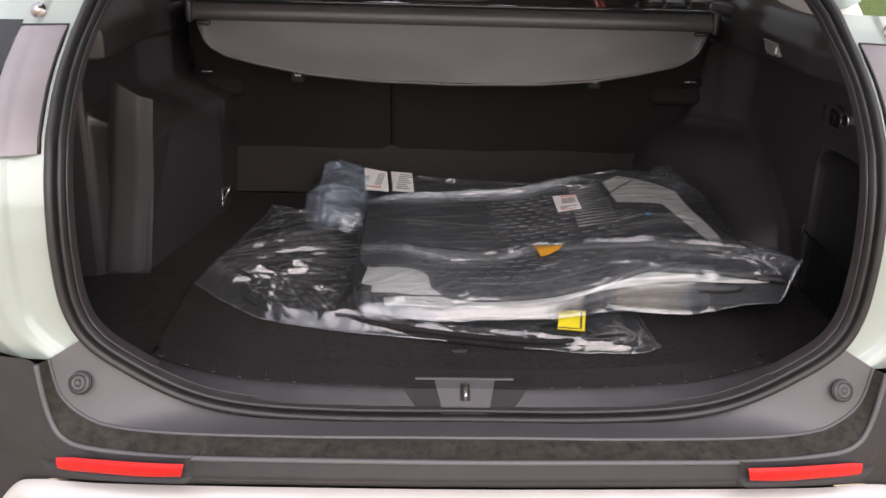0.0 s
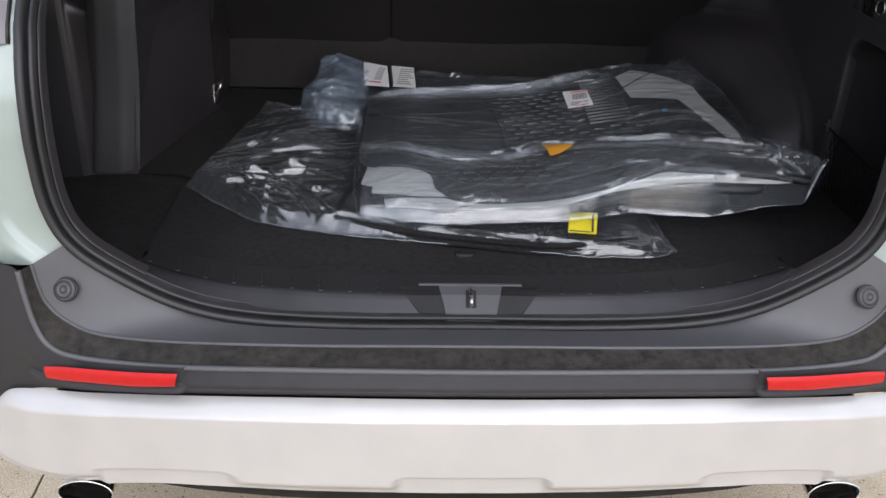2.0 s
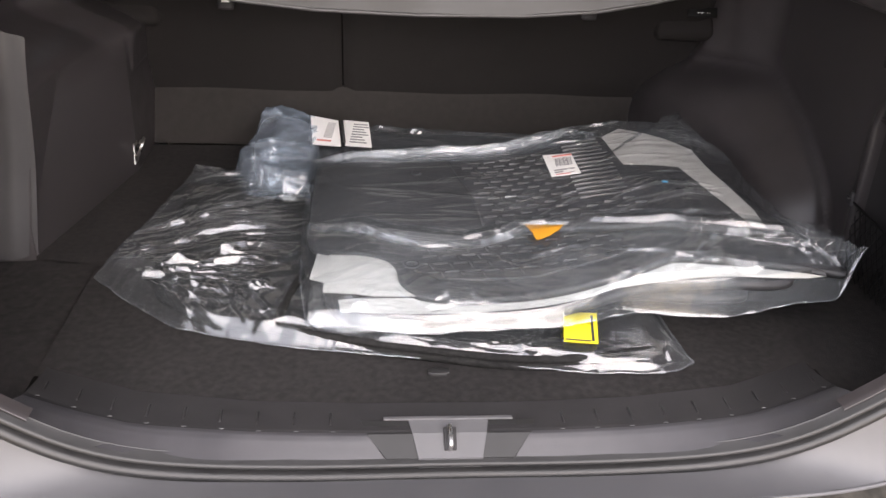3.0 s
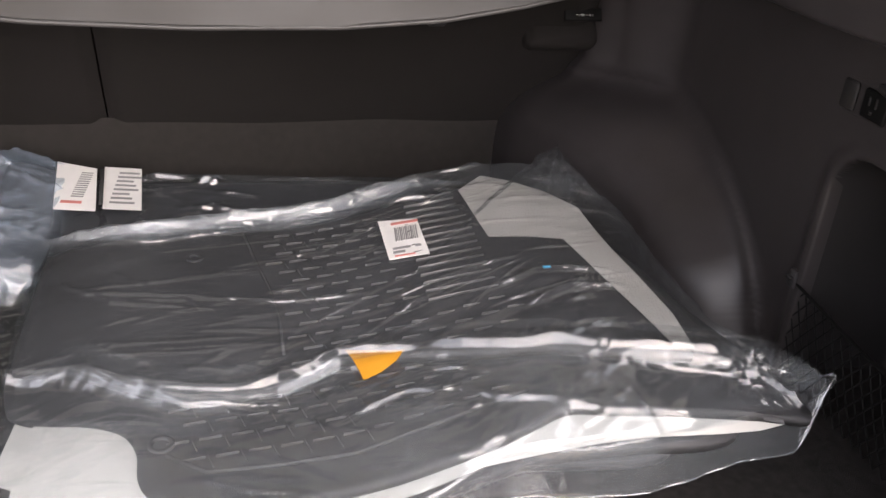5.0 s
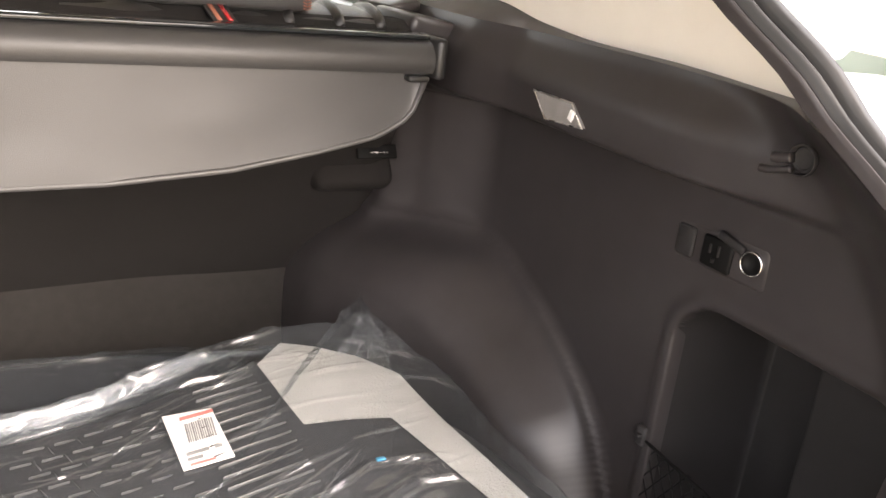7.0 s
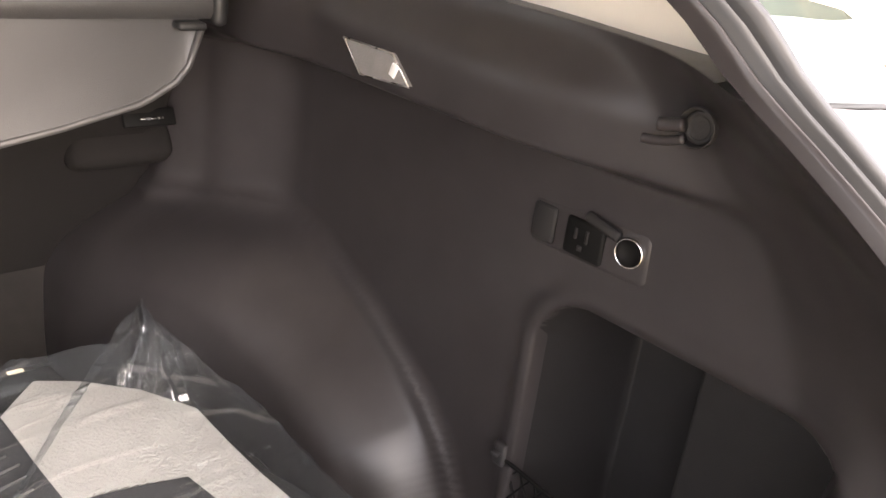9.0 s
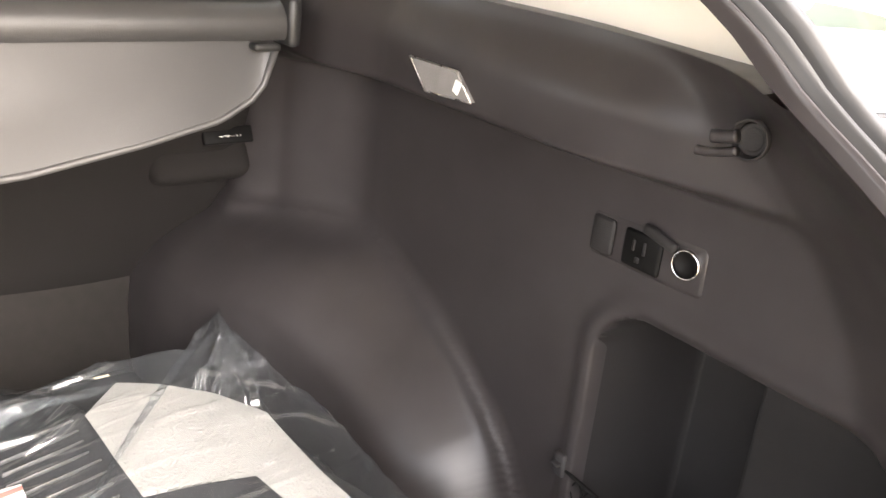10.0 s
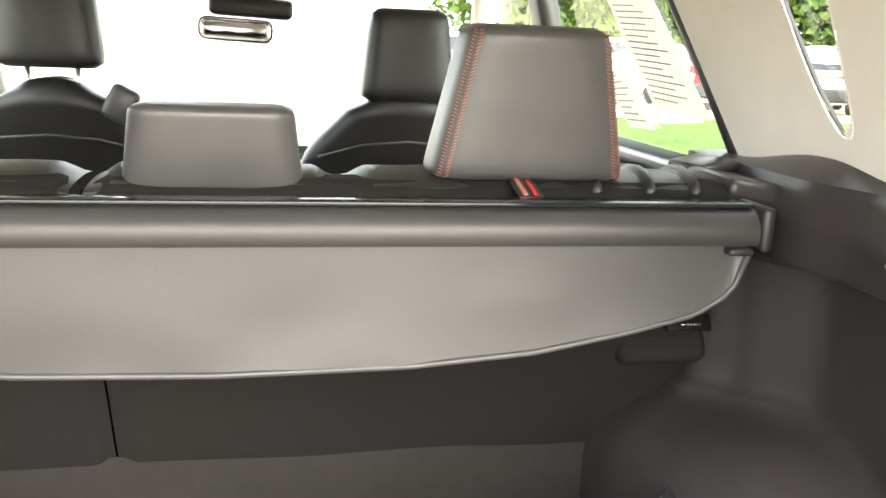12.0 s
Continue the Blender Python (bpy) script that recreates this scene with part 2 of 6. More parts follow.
def thin_paper(name, colour):
    m, nt, n, l, p = material(name)
    n.remove(p)
    df, tl, mx = n.new("ShaderNodeBsdfDiffuse"), n.new("ShaderNodeBsdfTranslucent"), n.new("ShaderNodeMixShader")
    co, nz, mp = n.new("ShaderNodeTexCoord"), n.new("ShaderNodeTexNoise"), n.new("ShaderNodeMixRGB")
    nz.inputs["Scale"].default_value = 22
    mp.inputs[1].default_value = (*[c * .88 for c in colour], 1)
    mp.inputs[2].default_value = (*colour, 1)
    l.new(co.outputs["Object"], nz.inputs["Vector"])
    l.new(nz.outputs["Fac"], mp.inputs[0])
    l.new(mp.outputs[0], df.inputs[0])
    l.new(mp.outputs[0], tl.inputs[0])
    mx.inputs[0].default_value = 0.45
    l.new(df.outputs[0], mx.inputs[1])
    l.new(tl.outputs[0], mx.inputs[2])
    l.new(mx.outputs[0], n["Material Output"].inputs[0])
    return m


def plain_glass(name, tint=(0.9, 0.95, 0.92)):
    return clear_film(name, tint=tint, haze=0.0, gloss=0.04, rough=0.01, facet=0)


BLACK_PLASTIC = surface("black_plastic", (0.024, 0.0226, 0.0238), (0.036, 0.0338, 0.035), 0.55, 25, 900, 0.35, 0.0006, spec=0.3)
DUSTY_PLASTIC = surface("dusty_plastic", (0.020, 0.0185, 0.016), (0.050, 0.046, 0.039), 0.8, 90, 300, 0.9, 0.0012, spread=0.15, stain=35, spec=0.12)
# Lighter than the trim: light on the rear-facing panel, put into colour.
LIT_BIN = surface("lit_bin_plastic", (0.040, 0.0385, 0.039), (0.050, 0.0485, 0.049), 0.5, 20, 900, 0.25, 0.0005)
# Paler than the bumper: sky sheen put into colour; also for grey fittings.
GREY_AND_SHEEN = surface("grey_and_sheen_plastic", (0.076, 0.0745, 0.0775), (0.090, 0.0885, 0.091), 0.50, 22, 700, 0.08, 0.0004)
TRIM = surface("trim_plastic", (0.0283, 0.0251, 0.0257), (0.0380, 0.0337, 0.0343), 0.33, 23, 760, 0.03, 0.0003, stain=3.7)
SILL = surface("sill_plastic", (0.034, 0.033, 0.036), (0.046, 0.044, 0.047), 0.42, 25, 1000, 0.3, 0.0005)
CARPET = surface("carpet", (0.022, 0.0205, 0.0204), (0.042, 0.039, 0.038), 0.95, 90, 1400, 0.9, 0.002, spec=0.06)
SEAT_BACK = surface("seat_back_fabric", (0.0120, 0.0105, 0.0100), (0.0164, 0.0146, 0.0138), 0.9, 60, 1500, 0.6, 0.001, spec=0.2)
# Seat back fabric made lighter: light on the upturned flap, put into colour.
LIT_FLAP_CARPET = surface("lit_flap_carpet", (0.0187, 0.0168, 0.0156), (0.0265, 0.0238, 0.0222), 0.9, 60, 1500, 0.6, 0.001, spec=0.2)
PAINT = surface("grey_green_paint", (0.288, 0.3384, 0.3024), (0.3024, 0.3528, 0.3168), 0.35, 12, 2000, 0.0, coat=0.8, metal=0.15)
SILVER = surface("silver_paint", (0.50, 0.485, 0.46), (0.55, 0.53, 0.50), 0.36, 15, 1500, 0.05, 0.0003, metal=0.3, coat=0.3)
RED_LENS = surface("red_lens", (0.40, 0.006, 0.005), (0.50, 0.009, 0.007), 0.35, 120, 700, 0.3, 0.001, coat=0.1, spec=0.3)
CHROME = surface("chrome", (0.75, 0.74, 0.72), (0.85, 0.84, 0.82), 0.12, 30, 800, 0.0, metal=1.0, spread=0.04)
STEEL = surface("bright_steel", (0.55, 0.54, 0.52), (0.68, 0.66, 0.64), 0.28, 60, 900, 0.1, metal=1.0)
# Near-black: the dark of slots put into colour; also black outlet and net cords.
BLACK_AND_SHADE = surface("black_and_slot_shade", (0.004, 0.004, 0.004), (0.007, 0.0066, 0.0066), 0.6, 40, 600, 0.1, spec=0.15)
# Black plastic of small fittings; also the painted shade inside the bins.
TREAD_AND_SHADE = surface("black_grain_and_bin_shade", (0.016, 0.0152, 0.0155), (0.024, 0.0226, 0.023), 0.6, 40, 800, 0.4, 0.0008, spec=0.3)
SOOT = surface("sooty_steel", (0.012, 0.011, 0.010), (0.03, 0.028, 0.026), 0.85, 60, 500, 0.5, spec=0.15)
RUBBER = surface("rubber", (0.012, 0.012, 0.012), (0.019, 0.0185, 0.0185), 0.45, 40, 900, 0.06)
VINYL = surface("grey_vinyl", (0.0300, 0.0290, 0.0284), (0.0359, 0.0347, 0.0338), 0.42, 14, 900, 0.35, 0.0006, stain=4)
LEATHER = surface("dark_leatherette", (0.056, 0.0544, 0.0544), (0.0688, 0.0664, 0.0656), 0.36, 20, 700, 0.4, 0.0007)
LEATHER_DARK = surface("black_leatherette", (0.016, 0.0152, 0.0146), (0.024, 0.0228, 0.022), 0.38, 20, 700, 0.4, 0.0007)
ORANGE_THREAD = surface("orange_thread", (0.32, 0.11, 0.07), (0.42, 0.16, 0.10), 0.7, 200, 900, 0.3)
BEIGE = surface("beige_trim", (0.74, 0.705, 0.64), (0.79, 0.755, 0.69), 0.65, 18, 900, 0.25, 0.0006)
GREY_LAMP = surface("grey_lamp_housing", (0.19, 0.178, 0.186), (0.25, 0.234, 0.242), 0.35, 9, 700, 0.1, stain=7)
LAMP_COVER = surface("clouded_lamp_cover", (0.15, 0.142, 0.138), (0.22, 0.21, 0.203), 0.35, 60, 500, 0.4)
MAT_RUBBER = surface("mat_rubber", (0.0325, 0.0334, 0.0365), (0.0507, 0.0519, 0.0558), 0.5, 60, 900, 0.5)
# Paler than the mat rubber: the glints on the ribs are put into colour.
GLINT_RIB = surface("glint_rib_rubber", (0.0669, 0.0669, 0.069), (0.0927, 0.0927, 0.0947), 0.22, 60, 900, 0.2)
MAT_CARPET = surface("mat_carpet", (0.012, 0.012, 0.012), (0.032, 0.031, 0.030), 0.95, 140, 1300, 1.0, 0.002, spec=0.1)
PAPER = surface("white_paper", (0.608, 0.6, 0.568), (0.672, 0.664, 0.64), 0.8, 30, 500, 0.2)
# Greyer than the white paper: its weaker skylight is put into colour.
DIM_TISSUE = surface("thin_dim_paper", (0.47, 0.46, 0.44), (0.58, 0.57, 0.545), 0.85, 14, 300, 0.8, 0.003, stain=9)
LABEL = surface("white_label", (0.78, 0.77, 0.75), (0.86, 0.85, 0.83), 0.5, 40, 600, 0.05)
INK = surface("black_ink", (0.03, 0.03, 0.03), (0.05, 0.05, 0.05), 0.6, 40, 600, 0.0)
GREY_INK = surface("grey_ink", (0.2475, 0.2475, 0.2475), (0.297, 0.297, 0.297), 0.6, 40, 600, 0.0)
RED_INK = surface("red_ink", (0.55, 0.18, 0.16), (0.62, 0.24, 0.21), 0.6, 40, 600, 0.0)
YELLOW = surface("yellow_card", (0.80, 0.66, 0.01), (0.88, 0.74, 0.02), 0.55, 30, 600, 0.1)
AMBER = surface("amber_card", (0.46, 0.20, 0.010), (0.52, 0.24, 0.014), 0.55, 30, 600, 0.1)
BLUE_DOT = surface("blue_mark", (0.05, 0.40, 0.75), (0.08, 0.50, 0.85), 0.5, 30, 600, 0.0)
FILM = clear_film("clear_film", haze=0.028, gloss=.105, rough=.08, facet=.07, cells=(20.0, 80.0), turn=.08)
FILM_CORNER = clear_film("clear_film_corner", haze=0.07, gloss=.20, rough=.06, facet=.4, cells=(40.0, 70.0), turn=.9)
FILM_LOOSE = clear_film("clear_film_crumpled", haze=0.032, gloss=.135, rough=.10, facet=.07, cells=(20.0, 90.0), turn=.40)
FILM_FLAP = clear_film("clear_film_mouth", haze=0.028, gloss=.10, rough=.07, facet=.10, cells=(24.0, 90.0), turn=.05)
FILM_HEM = clear_film("clear_film_hem", haze=0.13, gloss=.045, rough=.09, facet=.3, cells=(24.0, 70.0), turn=.2)
FILM_BLUE = clear_film("bluish_film", tint=(.93, .96, .98), haze=0.03, gloss=.12, rough=.08, facet=.15, cells=(24.0, 85.0), turn=.1)
FILM_MILKY = clear_film("milky_bluish_film", tint=(.88, .94, .98), haze=0.13, gloss=.07, facet=.8, cells=(14.0, 22.0), turn=1.2, haze_colour=(.68, .80, .95))
GLASS = plain_glass("window_glass")
THIN_PAPER = thin_paper("thin_window_paper", (0.82, 0.80, 0.74))
CONCRETE = ground_concrete("concrete")
GRASS = surface("grass", (0.055, 0.095, 0.008), (0.095, 0.145, 0.016), 0.9, 6, 90, 1.0, 0.02, stain=0.6)
SOIL = surface("dark_joint", (0.05, 0.045, 0.04), (0.09, 0.08, 0.07), 0.95, 30, 200, 0.5)
LEAF = surface("leaf", (0.05, 0.10, 0.012), (0.12, 0.19, 0.025), 0.6, 3, 40, 0.2, stain=0.5)
BARK = surface("bark", (0.06, 0.045, 0.03), (0.14, 0.11, 0.08), 0.9, 12, 60, 1.0, 0.02)
WHITE_PAINT = surface("white_paint", (0.70, 0.70, 0.69), (0.76, 0.76, 0.75), 0.25, 5, 600, 0.0, coat=0.6)
RED_PAINT = surface("red_paint", (0.35, 0.02, 0.02), (0.42, 0.03, 0.03), 0.25, 5, 600, 0.0, coat=0.6)
DARK_GLASS = surface("dark_glass", (0.010, 0.012, 0.013), (0.016, 0.018, 0.02), 0.06, 5, 600, 0.0)

# ---- the shape of the tailgate opening ----
RIM_HALF = [(0, .712), (.2, .712), (.355, .722), (.455, .748), (.545, .80), (.597, .845), (.620, .90), (.627, .98), (.628, 1.10),
            (.634, 1.207), (.632, 1.30), (.604, 1.377), (.562, 1.46), (.50, 1.53), (.38, 1.565), (0, 1.575)]
rim_depth = table([.69, .70, .80, .90, 1.0, 1.06, 1.10, 1.15, 1.207, 1.237, 1.283, 1.304, 1.34, 1.374, 1.45, 1.6],
                  [.088, .09, .092, .095, .10, .108, .12, .15, .208, .245, .315, .347, .382, .430, .52, .68])
_half = spline([(x, 0, z) for x, z in RIM_HALF], 90)
RIM = [(p.x, p.z) for p in _half] + [(-p.x, p.z) for p in reversed(_half[1:-1])]
_up = sorted((z, x) for x, z in RIM[:90] if z < 1.56 and x > 0.3)
rim_x = table([z for z, x in _up], [x for z, x in _up])


def rim_band(sections, keep=lambda x, z: True):
    """A strip swept round the opening. sections: (inward, forward) steps from its line."""
    n, k = len(RIM), len(sections)
    vs, fs = [], []
    for i, (x, z) in enumerate(RIM):
        a, b = RIM[i - 1], RIM[(i + 1) % n]
        t = Vector((b[0] - a[0], b[1] - a[1])).normalized()
        nx, nz = -t.y, t.x
        y = rim_depth(z)
        for d, e in sections:
            vs.append((x + nx * d, y + e, z + nz * d))
    for i in range(n):
        j = (i + 1) % n
        if not (keep(*RIM[i]) and keep(*RIM[j])):
            continue
        for s in range(k - 1):
            fs.append((i * k + s, j * k + s, j * k + s + 1, i * k + s + 1))
    used = sorted({i for q in fs for i in q})
    at = {o: i for i, o in enumerate(used)}
    return [vs[o] for o in used], [tuple(at[i] for i in q) for q in fs]


WORLD = {}


def under(ob, parent):
    """Parent ob, keeping its place."""
    ob.parent = parent
    ob.matrix_parent_inverse = WORLD.get(parent.name, Matrix()).inverted()
    return ob


def part(name, data, mat, parent, label="", soft=True):
    return under(put_mesh(name, data, mat, None, label, soft), parent)


def thing(name, place, label, category, group=""):
    ob = new(name)
    ob.empty_display_size = 0.1
    ob.matrix_world = pose(*place)
    WORLD[ob.name] = pose(*place)
    return tagged(ob, label, category, group)


def loft(curves, n, nv=2, bulge=0.0, out=None):
    """A sheet through several curves of the same length of control points; n points along each."""
    rows = [spline(c, n) for c in curves]
    k = len(rows)

    def f(u, v):
        i = round(u * (n - 1))
        col = [rows[j][i] for j in range(k)]
        s = v * (k - 1)
        j = min(int(s), k - 2)
        return tuple(col[j].lerp(col[j + 1], s - j))
    return grid(n, (k - 1) * nv + 1, f)


def mirror_join(piece):
    """A half and its mirror image, welded along the middle."""
    vs, fs = joined(piece, flipped(piece))
    first, to, out = {}, [], []
    for p in vs:
        key = tuple(round(c, 6) for c in p)
        if abs(p[0]) < 1e-6 and key in first:
            to.append(first[key])
        else:
            first[key] = len(out)
            to.append(len(out))
            out.append(p)
    return out, [tuple(to[i] for i in q) for q in fs]


# ---- ground ----
ground = put_mesh("ground", grid(2, 2, lambda u, v: (-600 + 1200 * u, -600 + 1200 * v, -0.012)), SOIL)
tagged(ground, "dark earth and joint filler under the pavement", "ground", kind="structure")
pavement = new("pavement")
tagged(pavement, "pale concrete forecourt cast in large slabs", "pavement", kind="structure")
WORLD[pavement.name] = Matrix()
SLAB_X = [-7.95, -4.45, -.95, 2.55, 6.05]
SLAB_Y = [-6.0, -2.0, 2.0, 6.0, 10.0, 12.0]


def slab_mesh(sx, sy, seed):
    """A cast slab whose edges are a little broken."""
    top = []
    hx, hy = sx / 2 - .002, sy / 2 - .002
    ring = [(-hx, -hy), (hx, -hy), (hx, hy), (-hx, hy)]
    for (ax, ay), (bx, by) in zip(ring, ring[1:] + ring[:1]):
        n = int(math.hypot(bx - ax, by - ay) / .02)
        for k in range(n):
            x, y = lerp(ax, bx, k / n), lerp(ay, by, k / n)
            j = .0035 * noise.noise(Vector((x * 14, y * 14, seed))) + .003 * max(0, noise.noise(Vector((x * 45, y * 45, seed + 3))))
            w = 1 - max(0, j) / hx
            top.append((x * w if abs(abs(x) - hx) < 1e-6 else x, y * w if abs(abs(y) - hy) < 1e-6 else y))
    n = len(top)
    vs = [(x, y, .05) for x, y in top] + [(x, y, -.05) for x, y in top]
    return vs, [tuple(range(n))] + [(i, i + n, (i + 1) % n + n, (i + 1) % n) for i in range(n)]


for i in range(len(SLAB_X) - 1):
    for j in range(len(SLAB_Y) - 1):
        w, d = SLAB_X[i + 1] - SLAB_X[i], SLAB_Y[j + 1] - SLAB_Y[j]
        ob = part("concrete_slab", moved(slab_mesh(w, d, i * 7.0 + j), pose((SLAB_X[i] + SLAB_X[i + 1]) / 2, (SLAB_Y[j] + SLAB_Y[j + 1]) / 2, -0.05)), CONCRETE, pavement, soft=False)
far_lot = joined(*[moved(rbox(sx, sy, 0.1, 0.0), pose(cx, cy, -0.05)) for cx, cy, sx, sy in (
    (-207.96, 0, 400, 800), (106.06, 0, 200, 800), (-.95, -106.01, 13.98, 200), (-.95, 112.01, 13.98, 200))])
lot = put_mesh("far_lot", far_lot, CONCRETE, soft=False)
tagged(lot, "pale concrete car park reaching far off", "pavement", kind="structure")

# ---- the car ----
suv = thing("suv", (0, 2.1, 0), "grey-green compact suv with its tailgate standing open", "car")

T_CURVE = [(0, -.0595, .7155), (.08, -.0585, .7152), (.25, -.047, .709), (.45, -.018, .693), (.58, .015, .684), (.635, .032, .692), (.660, .045, .73), (.672, .055, .81),
           (.735, .076, .814), (.82, .112, .812), (.882, .185, .806), (.912, .30, .80), (.922, .5, .80)]
D_CURVE = [(0, -.0545, .668), (.08, -.0535, .6675), (.25, -.041, .660), (.45, -.010, .640), (.58, .022, .620), (.63, .040, .610), (.66, .052, .603), (.69, .066, .592),
           (.735, .086, .566), (.800, .108, .478), (.850, .17, .460), (.89, .30, .445), (.914, .5, .44)]
M_CURVE = [(x * .5 + X * .5 + ox, y * .5 + Y * .5 + oy, z * .45 + Z * .55) for (x, y, z), (X, Y, Z), (ox, oy) in zip(T_CURVE, D_CURVE, [
    (0, -.014), (0, -.014), (0, -.014), (0, -.014), (.002, -.013), (.004, -.012), (.006, -.012), (.008, -.012), (.012, -.012), (.016, -.008), (.018, -.004), (.018, 0), (.015, 0)])]
cover = loft([T_CURVE, M_CURVE, D_CURVE], 120, 5)
bumper = part("rear_bumper", mirror_join(cover), BLACK_PLASTIC, suv, "black grained plastic rear bumper")
I_CURVE = [(0, -.0115, .7275), (.08, -.0105, .727), (.25, -.002, .721), (.45, .025, .708), (.56, .05, .703), (.612, .062, .716), (.648, .070, .75), (.660, .075, .81)]
pad = loft([T_CURVE[:8], I_CURVE], 90, 4)
part("step_pad", mirror_join(pad), DUSTY_PLASTIC, bumper, "dusty scuffed loading edge of the bumper")
C_CURVE = [(0, .088, .698), (.08, .088, .698), (.2, .088, .698), (.362, .089, .708), (.466, .09, .735), (.556, .09, .788), (.585, .09, .810), (.610, .092, .838)]
wing = loft([I_CURVE, C_CURVE], 90, 6)
part("bumper_ledge", mirror_join(wing), GREY_AND_SHEEN, bumper, "smooth inner ledge of the bumper, greyed by painted sky sheen")
# the raised edges of the dusty strip, their highlight put into a paler colour
for cv, r in ((T_CURVE[:8], .0045), (I_CURVE, .003)):
    half = spline(cv, 80)
    part("bumper_edge", tube([(-q.x, q.y, q.z) for q in reversed(half[1:])] + half, r, 8), GREY_AND_SHEEN, bumper)

S_CURVE = [(0, -.0615, .512), (.08, -.0605, .5115), (.25, -.05, .506), (.45, -.015, .486), (.58, .02, .450), (.63, .04, .430), (.66, .050, .423), (.715, .068, .420), (.757, .080, .425), (.790, .088, .443), (.803, .092, .470)]


def skid_shape():
    n = 260
    top = spline([(x, y - .004, z - .001) for x, y, z in D_CURVE[:7]] + [(.705, .066, .592), (.742, .081, .576), (.774, .089, .542), (.798, .094, .502)], n)
    low = spline(S_CURVE, n)

    def f(u, v):
        i = round(u * (n - 1))
        a, b = top[i], low[i].copy()
        drop = smooth(b.x, .104, .122) * (1 - smooth(b.x, .350, .380))
        cut = (1 - drop) * (1 - smooth(b.x, .575, .60))
        b.z -= .015 * drop + .006 * (1 - drop) * (1 - smooth(b.x, .40, .57))
        end = 1 - smooth(b.x, .70, .803)
        p = a.lerp(b, v)
        bow = min(1, v / .12) ** .75 * (1 - .8 * (1 - cut) * smooth(v, .80, 1.0))
        p.y -= .030 * bow * (.35 + .65 * end)
        p.y += .014 * cut * smooth(v, .75, .80)
        return tuple(p)
    return grid(n, 50, f)


part("skid_plate", mirror_join(skid_shape()), SILVER, bumper, "silver-painted lower bumper skid plate with cut-outs")
val = loft([[(0, -.045, .53), (.25, -.03, .527), (.45, .0, .52), (.60, .035, .51)], [(0, .0, .42), (.25, .01, .422), (.45, .03, .425), (.575, .06, .43)],
            [(0, .03, .387), (.25, .037, .388), (.45, .055, .392), (.565, .075, .40)], [(0, .16, .375), (.25, .165, .375), (.45, .18, .38), (.56, .2, .385)]], 60, 3)
part("lower_valance", mirror_join(val), SOOT, bumper, "dark plastic valance under the bumper")
shelf = loft([[(0, -.05, .52), (.25, -.035, .515), (.45, .0, .50), (.62, .04, .468), (.70, .085, .45), (.77, .15, .48)], [(0, .30, .50), (.25, .30, .50), (.45, .30, .48), (.60, .32, .455), (.66, .33, .44), (.70, .34, .44)]], 50, 4)
part("bumper_underside", mirror_join(shelf), BLACK_PLASTIC, bumper)
under_tray = moved(rbox(1.3, 3.6, .06, .02), pose(0, 2.0, .33))
part("underbody", under_tray, SOOT, suv)


def reflector():
    n = 40
    top = spline([(.430, -.037, .6975), (.50, -.022, .6895), (.58, .004, .677), (.62, .02, .669), (.650, .033, .660)], n)
    low = spline([(.436, -.036, .674), (.50, -.023, .6645), (.58, .003, .6525), (.62, .018, .645), (.648, .030, .641)], n)

    def f(u, v):
        i = round(u * (n - 1))
        p = top[i].lerp(low[i], v)
        p.y -= .005 + .004 * math.sin(math.pi * v) ** .4
        return tuple(p)
    return grid(n, 7, f)


def reflector_bed():
    n = 30
    top = spline([(.405, -.045, .701), (.50, -.026, .692), (.60, .006, .678), (.70, .048, .658)], n)
    low = spline([(.41, -.048, .664), (.50, -.030, .654), (.60, .002, .638), (.71, .048, .632)], n)

    def f(u, v):
        i = round(u * (n - 1))
        p = top[i].lerp(low[i], v)
        return tuple(p + Vector((0, .012 - .010 * smooth(v, .74, .86) + .03 * smooth(u, .82, 1) + .03 * (1 - smooth(u, 0, .10)), 0)))
    return grid(n, 14, f)


for side in (1, -1):
    fix = (lambda q: q) if side > 0 else flipped
    part("reflector", fix(reflector()), RED_LENS, bumper, "long red plastic reflector")
    part("reflector_bed", fix(reflector_bed()), BLACK_PLASTIC, bumper)
    stop = moved(lathe([(.0165, 0), (.0165, .003), (.0145, .005), (.0115, .0055), (.010, .0035), (.0072, .0035), (.0068, .006), (.0034, .006), (.0026, .0025), (.0, .0025)], 24), pose(side * .615, .072, .770, 62, 0, side * 10))
    b = part("rubber_stop", stop, GREY_AND_SHEEN, bumper, "round grey rubber tailgate stop")
    for r, h, w in ((.0125, .0057, .0014), (.0176, .0010, .0016), (.0050, .0062, .0010)):
        part("stop_ring", moved(lathe([(r - w, h - .003), (r - w, h), (r, h + .0006), (r + w, h), (r + w, h - .003)], 24), pose(side * .615, .072, .770, 62, 0, side * 10)), RUBBER, b)
    tip = moved(lathe([(.043, .16), (.043, .02), (.047, .004), (.048, 0), (.0455, -.001), (.043, .006), (.041, .03), (.040, .12)], 40, 1.0, .62), pose(side * .629, .026, .405, -92, 0, 0))
    t = part("exhaust_tip", tip, CHROME, suv, "oval polished exhaust tip")
    part("exhaust_bore", moved(lathe([(.044, .10), (.030, .085), (.029, .05), (.027, .05), (.026, .12), (.0, .12)], 30, .95, .60), pose(side * .629, .026, .405, -92, 0, 0)), SOOT, t, "sooty inside of the exhaust")
    part("tail_pipe", tube([(side * .627, .15, .40), (side * .55, .5, .40), (side * .3, 1.2, .38)], .028, 10), SOOT, t)

